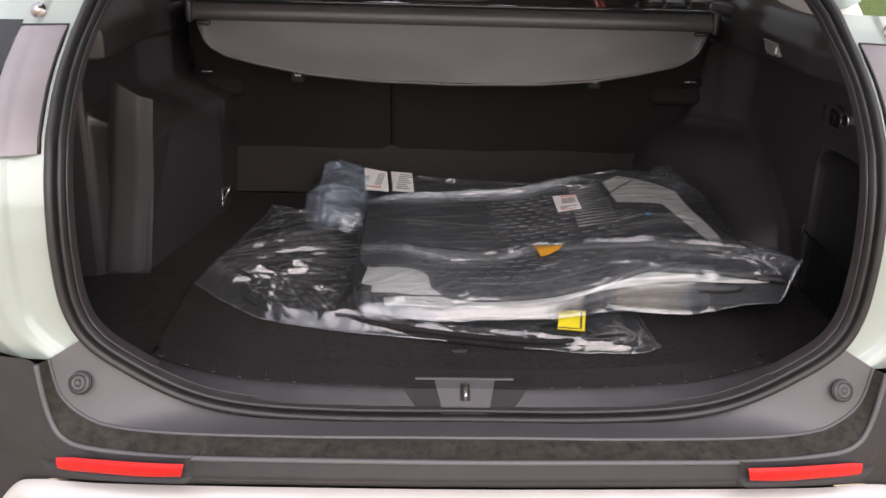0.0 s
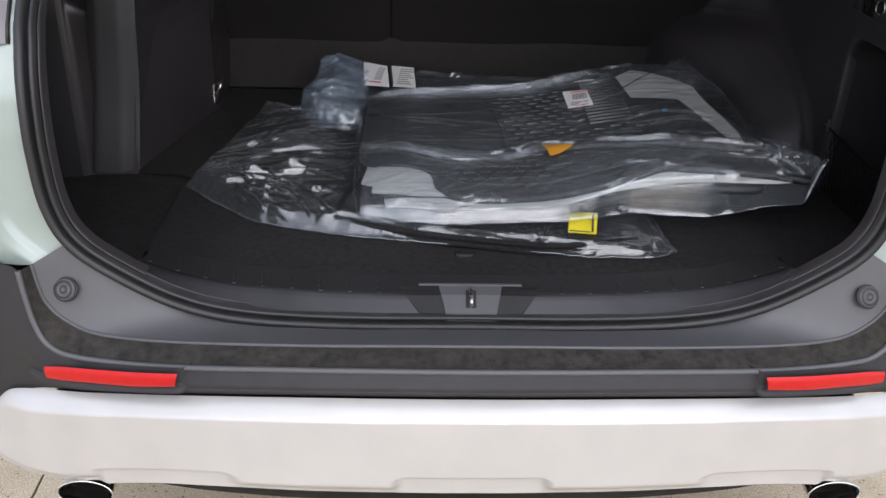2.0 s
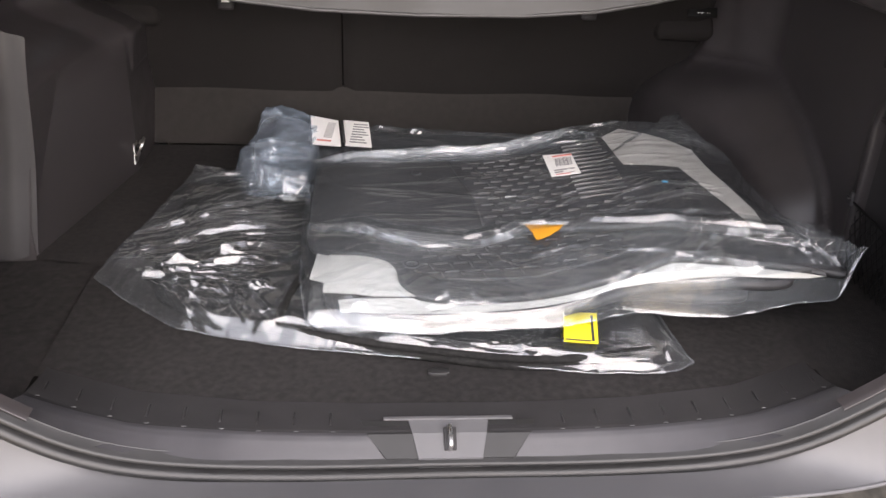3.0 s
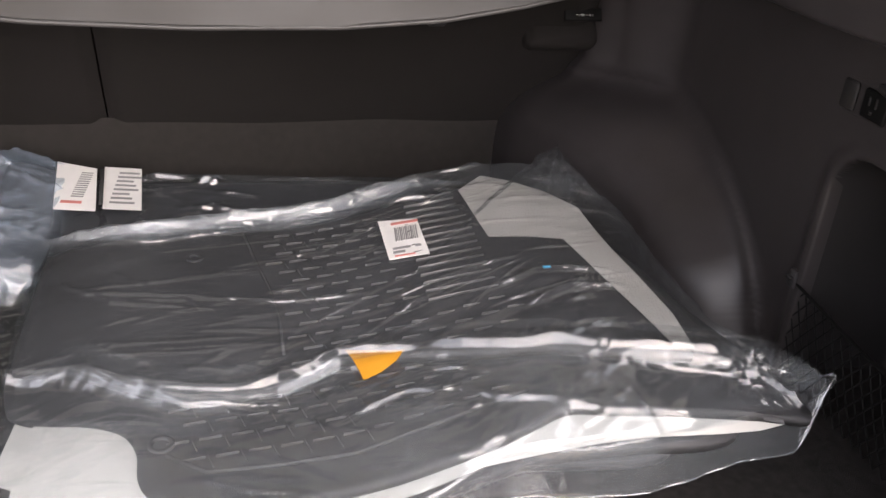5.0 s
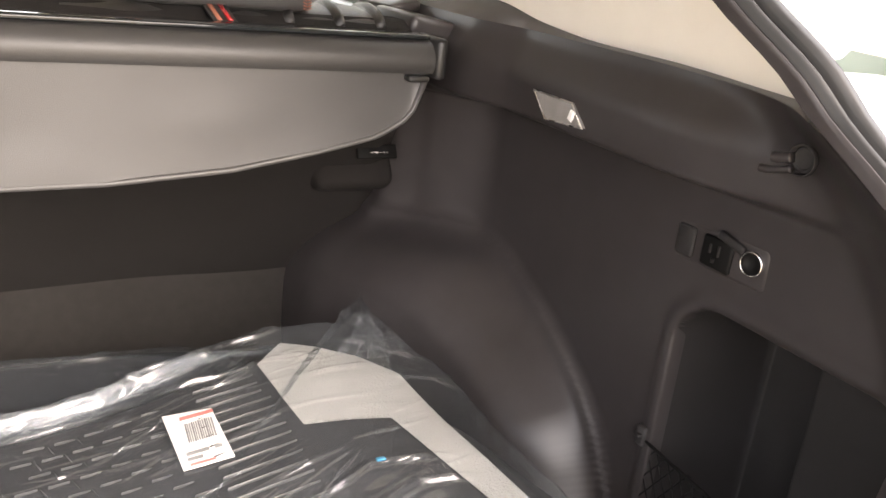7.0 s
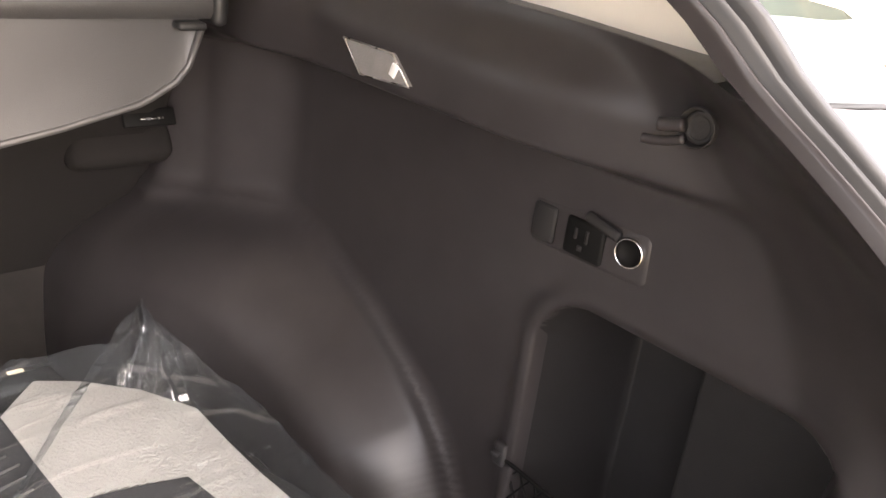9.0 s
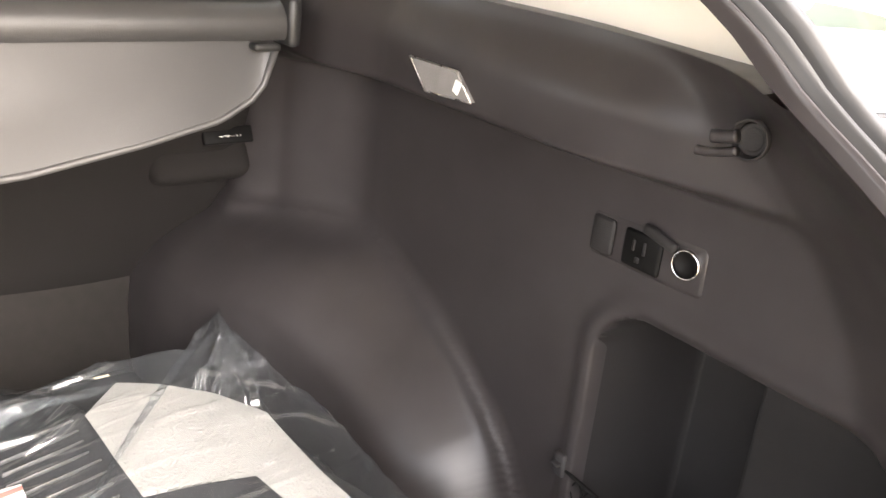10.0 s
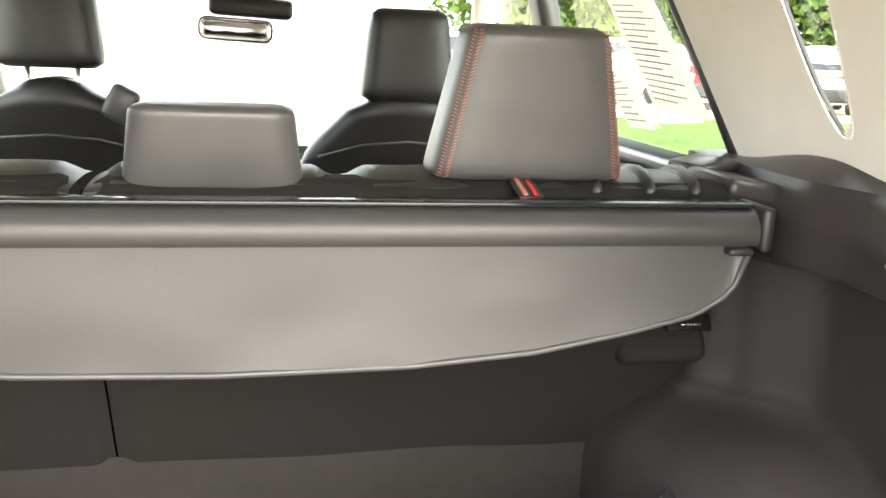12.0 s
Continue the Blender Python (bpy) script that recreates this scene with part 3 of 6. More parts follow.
# weatherstrip and painted jamb round the opening
seal = rim_band([(-.016, .004), (-.018, -.006), (-.013, -.015), (-.006, -.016), (-.002, -.010), (-.001, .006), (.001, .006), (.0025, -.008), (.0065, -.013), (.0105, -.009), (.012, .006), (.0135, .007)])
part("weatherstrip", seal, RUBBER, suv, "black rubber weatherstrip round the tailgate opening")
inner = rim_band([(.0130, .004), (.0145, -.003), (.0160, -.002), (.0168, .006), (.0175, .012), (.018, .018)], lambda x, z: z > .775)
part("opening_trim", inner, TRIM, suv, "dark plastic trim lip inside the opening")
JAMB = table([0, .015, .04, .062, .068, .090, .13, .20, .25, .285, .306], [.012, .008, .004, .0, -.007, -.012, -.008, .03, .09, .2, .4])


def jamb(u, v):
    z = lerp(.806, 1.335, v)
    x0 = rim_x(z) + .012
    d = .306 * u
    wide = (.918 - x0 - .09) / (.306 - .09)
    return (x0 + (d if d < .09 else .09 + (d - .09) * wide), rim_depth(z) + JAMB(d), z)


for fix in ((lambda q: q), flipped):
    part("quarter_panel", fix(grid(64, 50, jamb)), PAINT, suv, "grey-green painted rear corner of the body")
over = rim_band([(-.012, .012), (-.03, .0), (-.06, .01), (-.085, .06), (-.10, .2)], lambda x, z: z > 1.33)
part("roof_edge", over, PAINT, suv)

for side in (1, -1):
    fix = (lambda q: q) if side > 0 else flipped
    # body corner lamp: grey inner housing, dark lens round the corner
    def lamp_face(u, v):
        z = lerp(1.125, 1.292, v)
        d = lerp(.018, .088, u)
        return (rim_x(z) + .012 + d * .98, rim_depth(z) + JAMB(d) - .003 - .010 * math.sin(math.pi * u), z)
    lamp = part("tail_lamp", fix(grid(12, 12, lamp_face)), GREY_LAMP, suv, "grey plastic tail lamp housing")
    def lamp_lens(u, v):
        z = lerp(1.12, 1.30, v)
        d = .088 + .15 * u
        return (rim_x(z) + .012 + d, rim_depth(z) + JAMB(d) - .012 * math.sin(math.pi * u) - .003, z)
    part("lamp_lens", fix(grid(12, 8, lamp_lens)), DARK_GLASS, lamp, "dark smoked lamp lens")
    part("lamp_rim", fix(tube([lamp_face(0, v / 8) for v in range(9)] + [lamp_face(1, 1)], .003, 6)), RUBBER, lamp)
    bolt = moved(lathe([(.013, 0), (.013, .003), (.008, .004), (.007, .009), (.0, .01)], 16), pose(side * .695, .30, 1.318, 70, 0, 0))
    part("lamp_bolt", bolt, STEEL, lamp, "bright bolt head")

# ---- cargo space ----
_arch = table([.55, .603, .625, .648, .70, .78, .874, .925, 1.0, 1.1, 1.3], [.60, .737, .783, .827, .876, .928, .972, .992, 1.003, .990, .985])


def arch_line(y):
    """The top of the wheel arch along the car, rounded."""
    return sum(_arch(y + .012 * k) for k in range(-3, 4)) / 7


pillar_wide = table([.70, .8, .93, 1.0, 1.1, 1.2, 1.3], [.17, .175, .18, .186, .21, .205, .19])
ARCH = [(y, arch_line(y)) for y in np.linspace(.56, 1.30, 150)]
ARCH_Y, ARCH_Z = np.array([p[0] for p in ARCH]), np.array([p[1] for p in ARCH])
arch_swell = table([-.01, 0, .012, .024, .05, .085, .15, .21, .35], [0, .003, .010, .024, .066, .101, .124, .134, .142])


def arch_depth(y, z):
    """How far inside the outline of the wheel arch a place lies; below nought outside."""
    d = float(np.sqrt(((ARCH_Y - y) ** 2 + (ARCH_Z - z) ** 2).min()))
    return d if z < arch_line(y) else -d


def rear_blend(x, y, z):
    """The trim runs out to the edge of the tailgate opening."""
    t = (y - rim_depth(z) - .022) / pillar_wide(z)
    if t < 1:
        xp = lerp(rim_x(max(z, .745)) - .022, .708, smooth(max(0, t), -.25, .62))
        x = lerp(min(xp, x), x, smooth(t, lerp(.86, .45, smooth(z, .98, 1.12)), 1.0))
    return x


def trim_right(y, z):
    """How far out the trim with the storage bin stands at a place along and up the wall."""
    x = .745 + .0008 * noise.noise(Vector((y * 7, z * 7, 1)))
    d = arch_depth(y, z)
    # the slanting pillar over the arch, and the arch swelling out of it below a soft fold
    col = 1 - smooth(z, 1.184, 1.196)
    face = .066 * (.4 * smooth(y, .945, 1.11) + .6 * sum(min(1, max(0, (y + k - .985) / .092)) for k in (-.018, -.009, 0, .009, .018)) / 5) + .034 * smooth(y, 1.075, 1.14)
    low = .100 * smooth(y, .80, 1.16)
    x -= lerp(face, low, smooth(d, .0, .05)) * col
    swell = sum(arch_swell(d + k) for k in (-.012, -.008, -.004, 0, .004, .008, .012)) / 7
    x -= swell * (1 if y > .60 else 0)
    x -= (.0035 + .0045 * smooth(y, .96, 1.0)) * math.exp(-((d - .004) / .011) ** 2) * (1 if y > .58 else 0)
    belt = smooth(z, 1.182, 1.197) * smooth(y, .36, .60)
    x -= (.052 + .022 * smooth(y, .88, 1.0)) * belt
    x += .022 * smooth(z, 1.235, 1.30) * belt
    hole = max(abs(y - .4075) - .1575 + .05, 0) ** 2 + max(abs(z - .86) - .195 + .05, 0) ** 2
    inside = .05 - math.sqrt(hole)
    deep = .105 + .055 * smooth(y, .452, .464)
    x += deep * smooth(inside, -.004, .010) * (1 if d < 0 else 0)
    x -= .004 * math.exp(-((inside + .012) / .010) ** 2)
    return rear_blend(x, y, z)


def trim_left(y, z):
    """The same for the plainer trim on the other side."""
    x = .745
    x -= (.085 + .13 * (z - .73)) * smooth(y, .585, .597) * (1 - smooth(z + .6 * (x - .7), 1.045, 1.12))
    col = smooth(z, .90, .95) * (1 - smooth(z, 1.184, 1.196))
    x -= .062 * (.5 * smooth(y, .925, 1.045) + .5 * min(1, max(0, (y - .945) / .085))) * col
    x = lerp(x, min(x, lerp(.652, .572, min(1, max(0, (y - .60) / .40)))), smooth(y, .59, .60) * (1 - smooth(z, .98, 1.06)))
    belt = smooth(z, 1.182, 1.197) * smooth(y, .36, .60)
    x -= (.052 + .022 * smooth(y, .88, 1.0)) * belt
    x += .022 * smooth(z, 1.235, 1.30) * belt
    hole = max(abs(y - .4075) - .1675 + .05, 0) ** 2 + max(abs(z - .86) - .235 + .05, 0) ** 2
    x += .03 * (1 - smooth(y, .57, .585)) + .11 * smooth(.05 - math.sqrt(hole), -.004, .010)
    return rear_blend(x, y, z)


def stations(*runs):
    out = []
    for a, b, n in runs:
        out += [lerp(a, b, k / n) for k in range(n)]
    return out + [runs[-1][1]]


WALL_Y = stations((.12, .296, 22), (.296, .316, 5), (.316, .448, 16), (.448, .468, 6), (.468, .54, 12), (.54, .61, 40), (.61, .88, 90), (.88, .96, 20), (.96, 1.14, 50), (1.14, 1.30, 8))
WALL_Z = stations((.69, .98, 100), (.98, 1.06, 30), (1.06, 1.175, 12), (1.175, 1.205, 9), (1.205, 1.30, 12))


def belt_drop(y):
    """How much lower the top of the trim lies towards the tailgate opening."""
    return .010 * (1 - smooth(y, .36, .66))


def side_wall(right):
    s = 1 if right else -1
    ny, nz = len(WALL_Y), len(WALL_Z)

    def f(u, v):
        z = WALL_Z[round(v * (nz - 1))]
        y = WALL_Y[round(u * (ny - 1))]
        low = z - belt_drop(y) * smooth(z, 1.2, 1.3)
        y = max(y, rim_depth(low) + .020)
        return (s * (trim_right if right else trim_left)(y, z), y, low)
    vs, fs = grid(ny, nz, f)
    # Faces deep in the bin are split off to take a darker colour.
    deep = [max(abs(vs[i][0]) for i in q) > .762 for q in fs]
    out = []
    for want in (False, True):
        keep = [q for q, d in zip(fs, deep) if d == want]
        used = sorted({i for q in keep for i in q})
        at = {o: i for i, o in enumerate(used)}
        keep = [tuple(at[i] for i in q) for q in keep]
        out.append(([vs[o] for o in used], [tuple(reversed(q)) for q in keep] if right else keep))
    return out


wall_r, shade_r = side_wall(True)
wall_l, shade_l = side_wall(False)
trim_r = part("side_trim", wall_r, TRIM, suv, "dark moulded side trim with wheel arch and storage bin")
trim_l = part("side_trim", wall_l, TRIM, suv, "dark moulded side trim with wheel arch")
# The bin's inner shade is put into the colour of these faces.
for wall, shade_faces in ((trim_r, shade_r), (trim_l, shade_l)):
    part("bin_shade", shade_faces, TREAD_AND_SHADE, wall, "inside of the storage bin, its shade put into a darker colour")

# Panel over the trim's step, coloured lighter to paint the light on it.
bin_front = grid(14, 24, lambda u, v: (-lerp(lerp(.650, .604, v), lerp(.754, .680, v), u), .580 + .022 * (1 - smooth(u, 0, .30)) + .015 * smooth(u, .78, 1) - .035 * smooth(v, .35, 1), lerp(.748, lerp(1.12, 1.165, u), v)))
part("bin_front", bin_front, LIT_BIN, trim_l, "smooth panel beside the wheel arch, greyed for the light it catches")

# floor: board, side wells, sill plate
FLOOR = .745


def floor_board():
    n = 60
    front = table([0, .11, .25, .40, .54], [.152, .152, .160, .184, .245])
    out = []

    def f(u, v):
        y = lerp(0, 1.16, v)
        half = .545 + .11 * smooth(y, .575, .59)
        x = lerp(-half, half, u)
        y0 = front(min(abs(x), .54))
        return (x, max(y, y0 + .0005 * v), FLOOR)
    vs, fs = grid(n, 80, f)
    return vs, fs


board = part("cargo_floor", floor_board(), CARPET, suv, "black carpeted cargo floor board")
part("floor_flap", grid(30, 8, lambda u, v: (lerp(-.64, .64, u), lerp(1.165, 1.222, v), lerp(.748, .868, v) + .004 * math.sin(v * 3))), LIT_FLAP_CARPET, suv, "carpet flap rising from the floor to the seat")
for s in (1, -1):
    part("side_well", grid(8, 14, lambda u, v: (s * lerp(.548, .90, u), lerp(.12, .62, v), .739)), CARPET, suv, "sunken carpeted side well")
    part("well_side", grid(2, 10, lambda u, v: (s * .546, lerp(.2, .585, v), lerp(.735, .744, u))), CARPET, suv)
grip = moved(joined(moved(rbox(.030, .012, .004, .0015), pose(0, 0, 0)), moved(rbox(.022, .004, .010, .001), pose(0, -.006, -.003))), pose(-.004, .243, FLOOR + .003))
part("floor_grip", grip, RUBBER, board, "small black pull tab")


def sill_plate(v0=0.0, lift=0.0):
    """The plate between the weatherstrip and the floor, or its flat top from v0 backwards, raised by lift."""
    n = 220
    ys = [(.088, .7215), (.094, .7265), (.101, .7322), (.107, .7373), (.112, .7408), (.119, .7425), (.146, .7435), (.172, .7455)]
    up = table([0, .2, .362, .46, .50, .535], [0, 0, .010, .037, .058, .080])
    back = table([0, .11, .25, .40, .535], [0, 0, .008, .032, .090])

    def f(u, v):
        x = lerp(-.535, .535, u)
        v = lerp(v0, 1, v)
        k = v * (len(ys) - 1)
        i = min(int(k), len(ys) - 2)
        y, z = (lerp(ys[i][j], ys[i + 1][j], k - i) for j in (0, 1))
        z += up(abs(x)) * (1 - v) ** 1.2 + lift
        y += back(abs(x)) * v
        return (x, y, z)
    return grid(n, 31, f)


sill = part("sill_plate", sill_plate(), SILL, suv, "dark grey ribbed plastic sill plate")
part("sill_tread", sill_plate(.635, .0013), TREAD_AND_SHADE, sill, "black textured strip along the sill top")
sill_back = table([0, .11, .25, .40, .535], [0, 0, .008, .032, .090])
for s in (1, -1):
    for k in range(9):
        x = s * (.150 + .046 * k)
        b = sill_back(abs(x))
        up = float(np.interp(abs(x), [0, .2, .362, .46, .50, .535], [0, 0, .010, .037, .058, .080]))
        part("sill_rib", moved(rbox(.003, .026, .0009, .0003, 1), pose(x, .140 + b * .8, .7449 + up * .14)), TREAD_AND_SHADE, sill)
        part("sill_clip", moved(rbox(.006, .0010, .0010, .0003, 1), pose(x - s * .004, .1165 + b * .62, .7432 + up * .36)), GREY_AND_SHEEN, sill)
def plate_shape(rows, thick):
    """A plate folded over the sill: rows of (half width, y, z) from back to front."""
    n = len(rows)
    vs = [(k * w, y, z) for w, y, z in rows for k in (-1, 1)]
    vs += [(x, y, z - thick) for x, y, z in vs]
    m = 2 * n
    fs = []
    for i in range(n - 1):
        a = 2 * i
        fs.append((a + 2, a + 3, a + 1, a))
        fs += [(a, m + a, m + a + 2, a + 2), (a + 1, a + 3, m + a + 3, m + a + 1)]
    fs += [(0, 1, m + 1, m), (m - 2, m + m - 2, m + m - 1, m - 1)]
    return vs, fs


latch = part("latch_cover", joined(plate_shape([(.051, .134, .7475), (.047, .113, .7430), (.040, .086, .7250)], .02), moved(rbox(.166, .006, .003, .001), pose(0, .137, .7478))), GREY_AND_SHEEN, sill, "dark grey latch cover plate", soft=False)
part("latch_recess", plate_shape([(.112, .136, .7455), (.104, .113, .7420), (.080, .0875, .7240)], .012), RUBBER, sill, soft=False)
part("striker_slot", moved(rbox(.016, .030, .004, .0015), pose(0, .106, .7393, 38)), TREAD_AND_SHADE, latch)
part("striker", tube(spline([(0, .094, .7330), (0, .092, .7420), (0, .104, .7480), (0, .118, .7500), (0, .122, .7440)], 20), .0030, 8), STEEL, latch, "bright steel latch striker loop")

# small fittings of the trim
def lamp_shape(grow, x0, x1):
    """A lens cut as a slanted four-sided plate, its edges bevelled."""
    ring = [(.824, 1.2335), (.748, 1.2335), (.7195, 1.2095), (.791, 1.2055)]
    cy, cz = sum(p[0] for p in ring) / 4, sum(p[1] for p in ring) / 4
    out = []
    for k, x in ((1.0, x1), (1.0, x0 + .001), (.95, x0)):
        out += [(x + .22 * (cz - (cz + (z - cz) * k * grow)) * -1 * .4, cy + (y - cy) * k * grow, cz + (z - cz) * k * grow) for y, z in ring]
    fs = [(8, 9, 10, 11)] + [(4 * j + i, 4 * j + (i + 1) % 4, 4 * j + 4 + (i + 1) % 4, 4 * j + 4 + i) for j in range(2) for i in range(4)]
    return out, fs


lp = part("cargo_lamp", lamp_shape(1.0, .6870, .700), LAMP_COVER, trim_r, "small slanted cargo lamp with a clouded cover", soft=False)
part("lamp_bulb", moved(rbox(.003, .009, .013, .001, 2), pose(.6865, .741, 1.2195, 20, 0, 0)), LABEL, lp, "pale bulb behind the cover")
part("lamp_frame", tube([(x - .0006, y, z) for x, y, z in lamp_shape(1.02, .6875, .700)[0][4:8]], .0010, 6, closed=True), STEEL, lp)

# folding hook in its round pocket
kb = part("bag_hook", moved(lathe([(.0150, -.004), (.0150, .0008), (.0140, .0014), (.0130, .0006), (.0126, -.008), (.0, -.009)], 28), pose(.7015, .430, 1.2495, 0, -90, 4)), TREAD_AND_SHADE, trim_r, "dark folding hook in a round pocket")
part("hook_disc", moved(lathe([(.0118, -.006), (.0117, -.0036), (.0112, -.0031), (.0100, -.0030), (.0085, -.0034), (.0083, -.0040), (.0080, -.0041), (.004, -.0041), (.0, -.0041)], 24), pose(.7015, .4295, 1.2495, 0, -90, 4)), TREAD_AND_SHADE, kb)
part("hook_lever", joined(tube(spline([(.7000, .436, 1.2400), (.6985, .448, 1.2360), (.6965, .460, 1.2335), (.6945, .467, 1.2335)], 12), .0036, 10), tube(spline([(.7000, .438, 1.2500), (.6985, .448, 1.2475), (.6965, .457, 1.2462)], 8), .0050, 10)), TRIM, kb, "dark two-pronged lever")

panel = part("outlet_panel", moved(rbox(.010, .136, .052, .009, 3), pose(.7489, .533, 1.1195, -2, 0, 0)), TRIM, trim_r, "socket panel in the side trim")
ring = lathe([(.0112, -.004), (.0116, .002), (.0124, .0026), (.0132, .001), (.0134, -.004)], 30)
rg = part("socket_ring", moved(ring, pose(.740, .486, 1.126, 0, -90, 8)), CHROME, panel, "chrome ring of the power socket")
# Shallow disc; the dark of a deep bore is painted on it.
part("socket_bore", moved(lathe([(.0115, .001), (.0112, -.0020), (.0, -.0022)], 24), pose(.740, .486, 1.126, 0, -90, 8)), BLACK_AND_SHADE, rg)
oc = part("outlet", moved(rbox(.006, .042, .034, .003), pose(.7430, .534, 1.119)), BLACK_AND_SHADE, panel, "black household socket with a flip cover")
for dy, dz, w, h in ((.008, .004, .003, .010), (-.004, .004, .003, .012), (.002, -.008, .005, .005)):
    part("outlet_slot", moved(rbox(.002, w, h, .0005, 1), pose(.7398, .534 + dy, 1.119 + dz)), TREAD_AND_SHADE, oc)
part("outlet_lid", moved(rbox(.007, .038, .010, .003), pose(.7405, .516, 1.1385, 12, 0, 0)), TREAD_AND_SHADE, oc)
part("blank_cover", moved(rbox(.004, .026, .034, .003), pose(.7424, .580, 1.119)), TREAD_AND_SHADE, panel)

clip = part("net_clip", joined(moved(rbox(.014, .016, .026, .003), pose(.744, .583, .872)), moved(rbox(.010, .010, .004, .001), pose(.736, .583, .874))), BLACK_PLASTIC, trim_r, "small black net clip")


def net_cords():
    out = []
    y0, y1, z0, z1 = .325, .580, .725, .862
    for k in range(-9, 16):
        for d in (1, -1):
            pts = []
            for q in range(15):
                t = q / 14
                z = lerp(z0, z1, t)
                y = lerp(y0, y1, (k + .5) / 14) + d * (t - .5) * .09 + .0
                top = lerp(.852, .866, smooth(y, y0, y1))
                if y0 <= y <= y1 and z <= top:
                    pts.append((.748 - .004 * math.sin(math.pi * t), y, z))
            if len(pts) > 2:
                out.append(tube(pts, .0011, 5))
    out.append(tube(spline([(.742, .580, .868), (.744, .50, .860), (.744, .42, .855), (.746, .325, .852)], 20), .0022, 6))
    return out


net = thing("cargo_net", (.735, .45, .73), "black elastic net strung across the side storage bin", "net")
for piece in net_cords():
    part("cord", piece, BLACK_AND_SHADE, net)

# floor hook on the far trim
part("tie_hook", joined(tube(spline([(-.566, .985, .782), (-.556, .985, .806), (-.556, 1.005, .814), (-.566, 1.012, .80)], 16), .0035, 8), moved(rbox(.006, .030, .046, .003), pose(-.574, 1.0, .785))), STEEL, trim_l, "bright tie-down hook on a dark plate")

# ---- rear seat ----
def seat_y(z):
    return 1.218 - .5 * (z - .86)


seat = thing("rear_seat", (0, 1.35, .4), "split rear bench seat with its backrests upright", "seat")


def back_panel(x0, x1):
    """A backrest seen from behind: flat carpeted back, rounded edges, padded top and front."""
    prof = [(.0, .80), (.0, .86), (.0, .95), (.0, 1.05), (.0, 1.15), (.0, 1.22), (.004, 1.252), (.018, 1.272), (.05, 1.285), (.10, 1.283), (.14, 1.265), (.165, 1.22), (.19, 1.05), (.23, .80)]

    def f(u, v):
        k = v * (len(prof) - 1)
        i = min(int(k), len(prof) - 2)
        dy, z = (lerp(prof[i][j], prof[i + 1][j], k - i) for j in (0, 1))
        x = lerp(x0, x1, u)
        edge = min(x - x0, x1 - x)
        rnd = (1 - smooth(edge, 0, .025))
        dip = .012 * rnd
        z2 = z - .018 * rnd * smooth(z, 1.2, 1.28)
        wave = .004 * noise.noise(Vector((x * 5, z * 5, 1)))
        return (x, seat_y(z) + dy + dip * (1 if dy < .08 else -1) + wave, z2)
    return grid(60, 60, f)


for x0, x1 in ((-.645, -.1535), (-.1505, .645)):
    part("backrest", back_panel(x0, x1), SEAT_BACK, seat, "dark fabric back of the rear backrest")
# Added blocks fill the gaps beside the seat and stop cabin light.
for sd in (1, -1):
    part("gap_light_block", moved(rbox(.15, .07, .52, .03, 3), pose(sd * .685, 1.245, 1.0)), CARPET, seat, "black filler block added to keep cabin light out of the gap")
part("seat_cushion", moved(rbox(1.24, .50, .20, .05, 3), pose(0, 1.62, .72, 6, 0, 0)), LEATHER_DARK, seat)
for s in (1, -1):
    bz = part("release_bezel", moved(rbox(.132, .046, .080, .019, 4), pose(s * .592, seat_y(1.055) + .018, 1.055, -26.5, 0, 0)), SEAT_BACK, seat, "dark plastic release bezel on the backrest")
    # No slot is cut: a black bar carries its inner shade.
    part("release_slot", moved(rbox(.066, .006, .022, .0025), pose(s * .617, seat_y(1.084) - .0055, 1.084, -26.5, 0, 0)), BLACK_AND_SHADE, bz)
    part("slot_tag", moved(rbox(.030, .003, .0026, .001), pose(s * .618, seat_y(1.084) - .010, 1.084, -26.5, 0, 0)), STEEL, bz)
for x in (-.388, .006, .371):
    an = part("tether_anchor", moved(rbox(.034, .006, .036, .006), pose(x, seat_y(1.078) - .004, 1.078, -26.5, 0, 0)), BLACK_PLASTIC, seat, "child seat anchor with a white mark")
    for k in range(3):
        part("anchor_mark", moved(rbox(.020 - .004 * k, .002, .005, .0006, 1), pose(x, seat_y(1.087 - .009 * k) - .009, 1.087 - .009 * k, -26.5, 0, 0)), LABEL, an)
# leather shoulders along the bench top
for x0, x1 in ((-.60, -.16), (-.145, .135), (.145, .60)):
    def shoulder(u, v, x0=x0, x1=x1):
        a = lerp(-.3, math.pi, v)
        x = lerp(x0, x1, u)
        e = smooth(min(x - x0, x1 - x), 0, .03)
        return (x, 1.115 - .080 * math.cos(a), 1.268 + (.024 * math.sin(a) + .003 * noise.noise(Vector((x * 14, 0, 3)))) * (.3 + .7 * e))
    part("seat_shoulder", grid(50, 14, shoulder), LEATHER_DARK, seat, "black leatherette top edge of the bench")
for x in (.455, .525, .585, -.455, -.525, -.585):
    part("shoulder_band", tube([(x - .012 * math.cos(a), 1.115 - .082 * math.cos(a), 1.2665 + .025 * math.sin(a)) for a in (.2, .6, 1.1, 1.6, 2.2, 2.7)], .010, 8, flat=.55), LEATHER_DARK, seat, "padded band over the bench top")


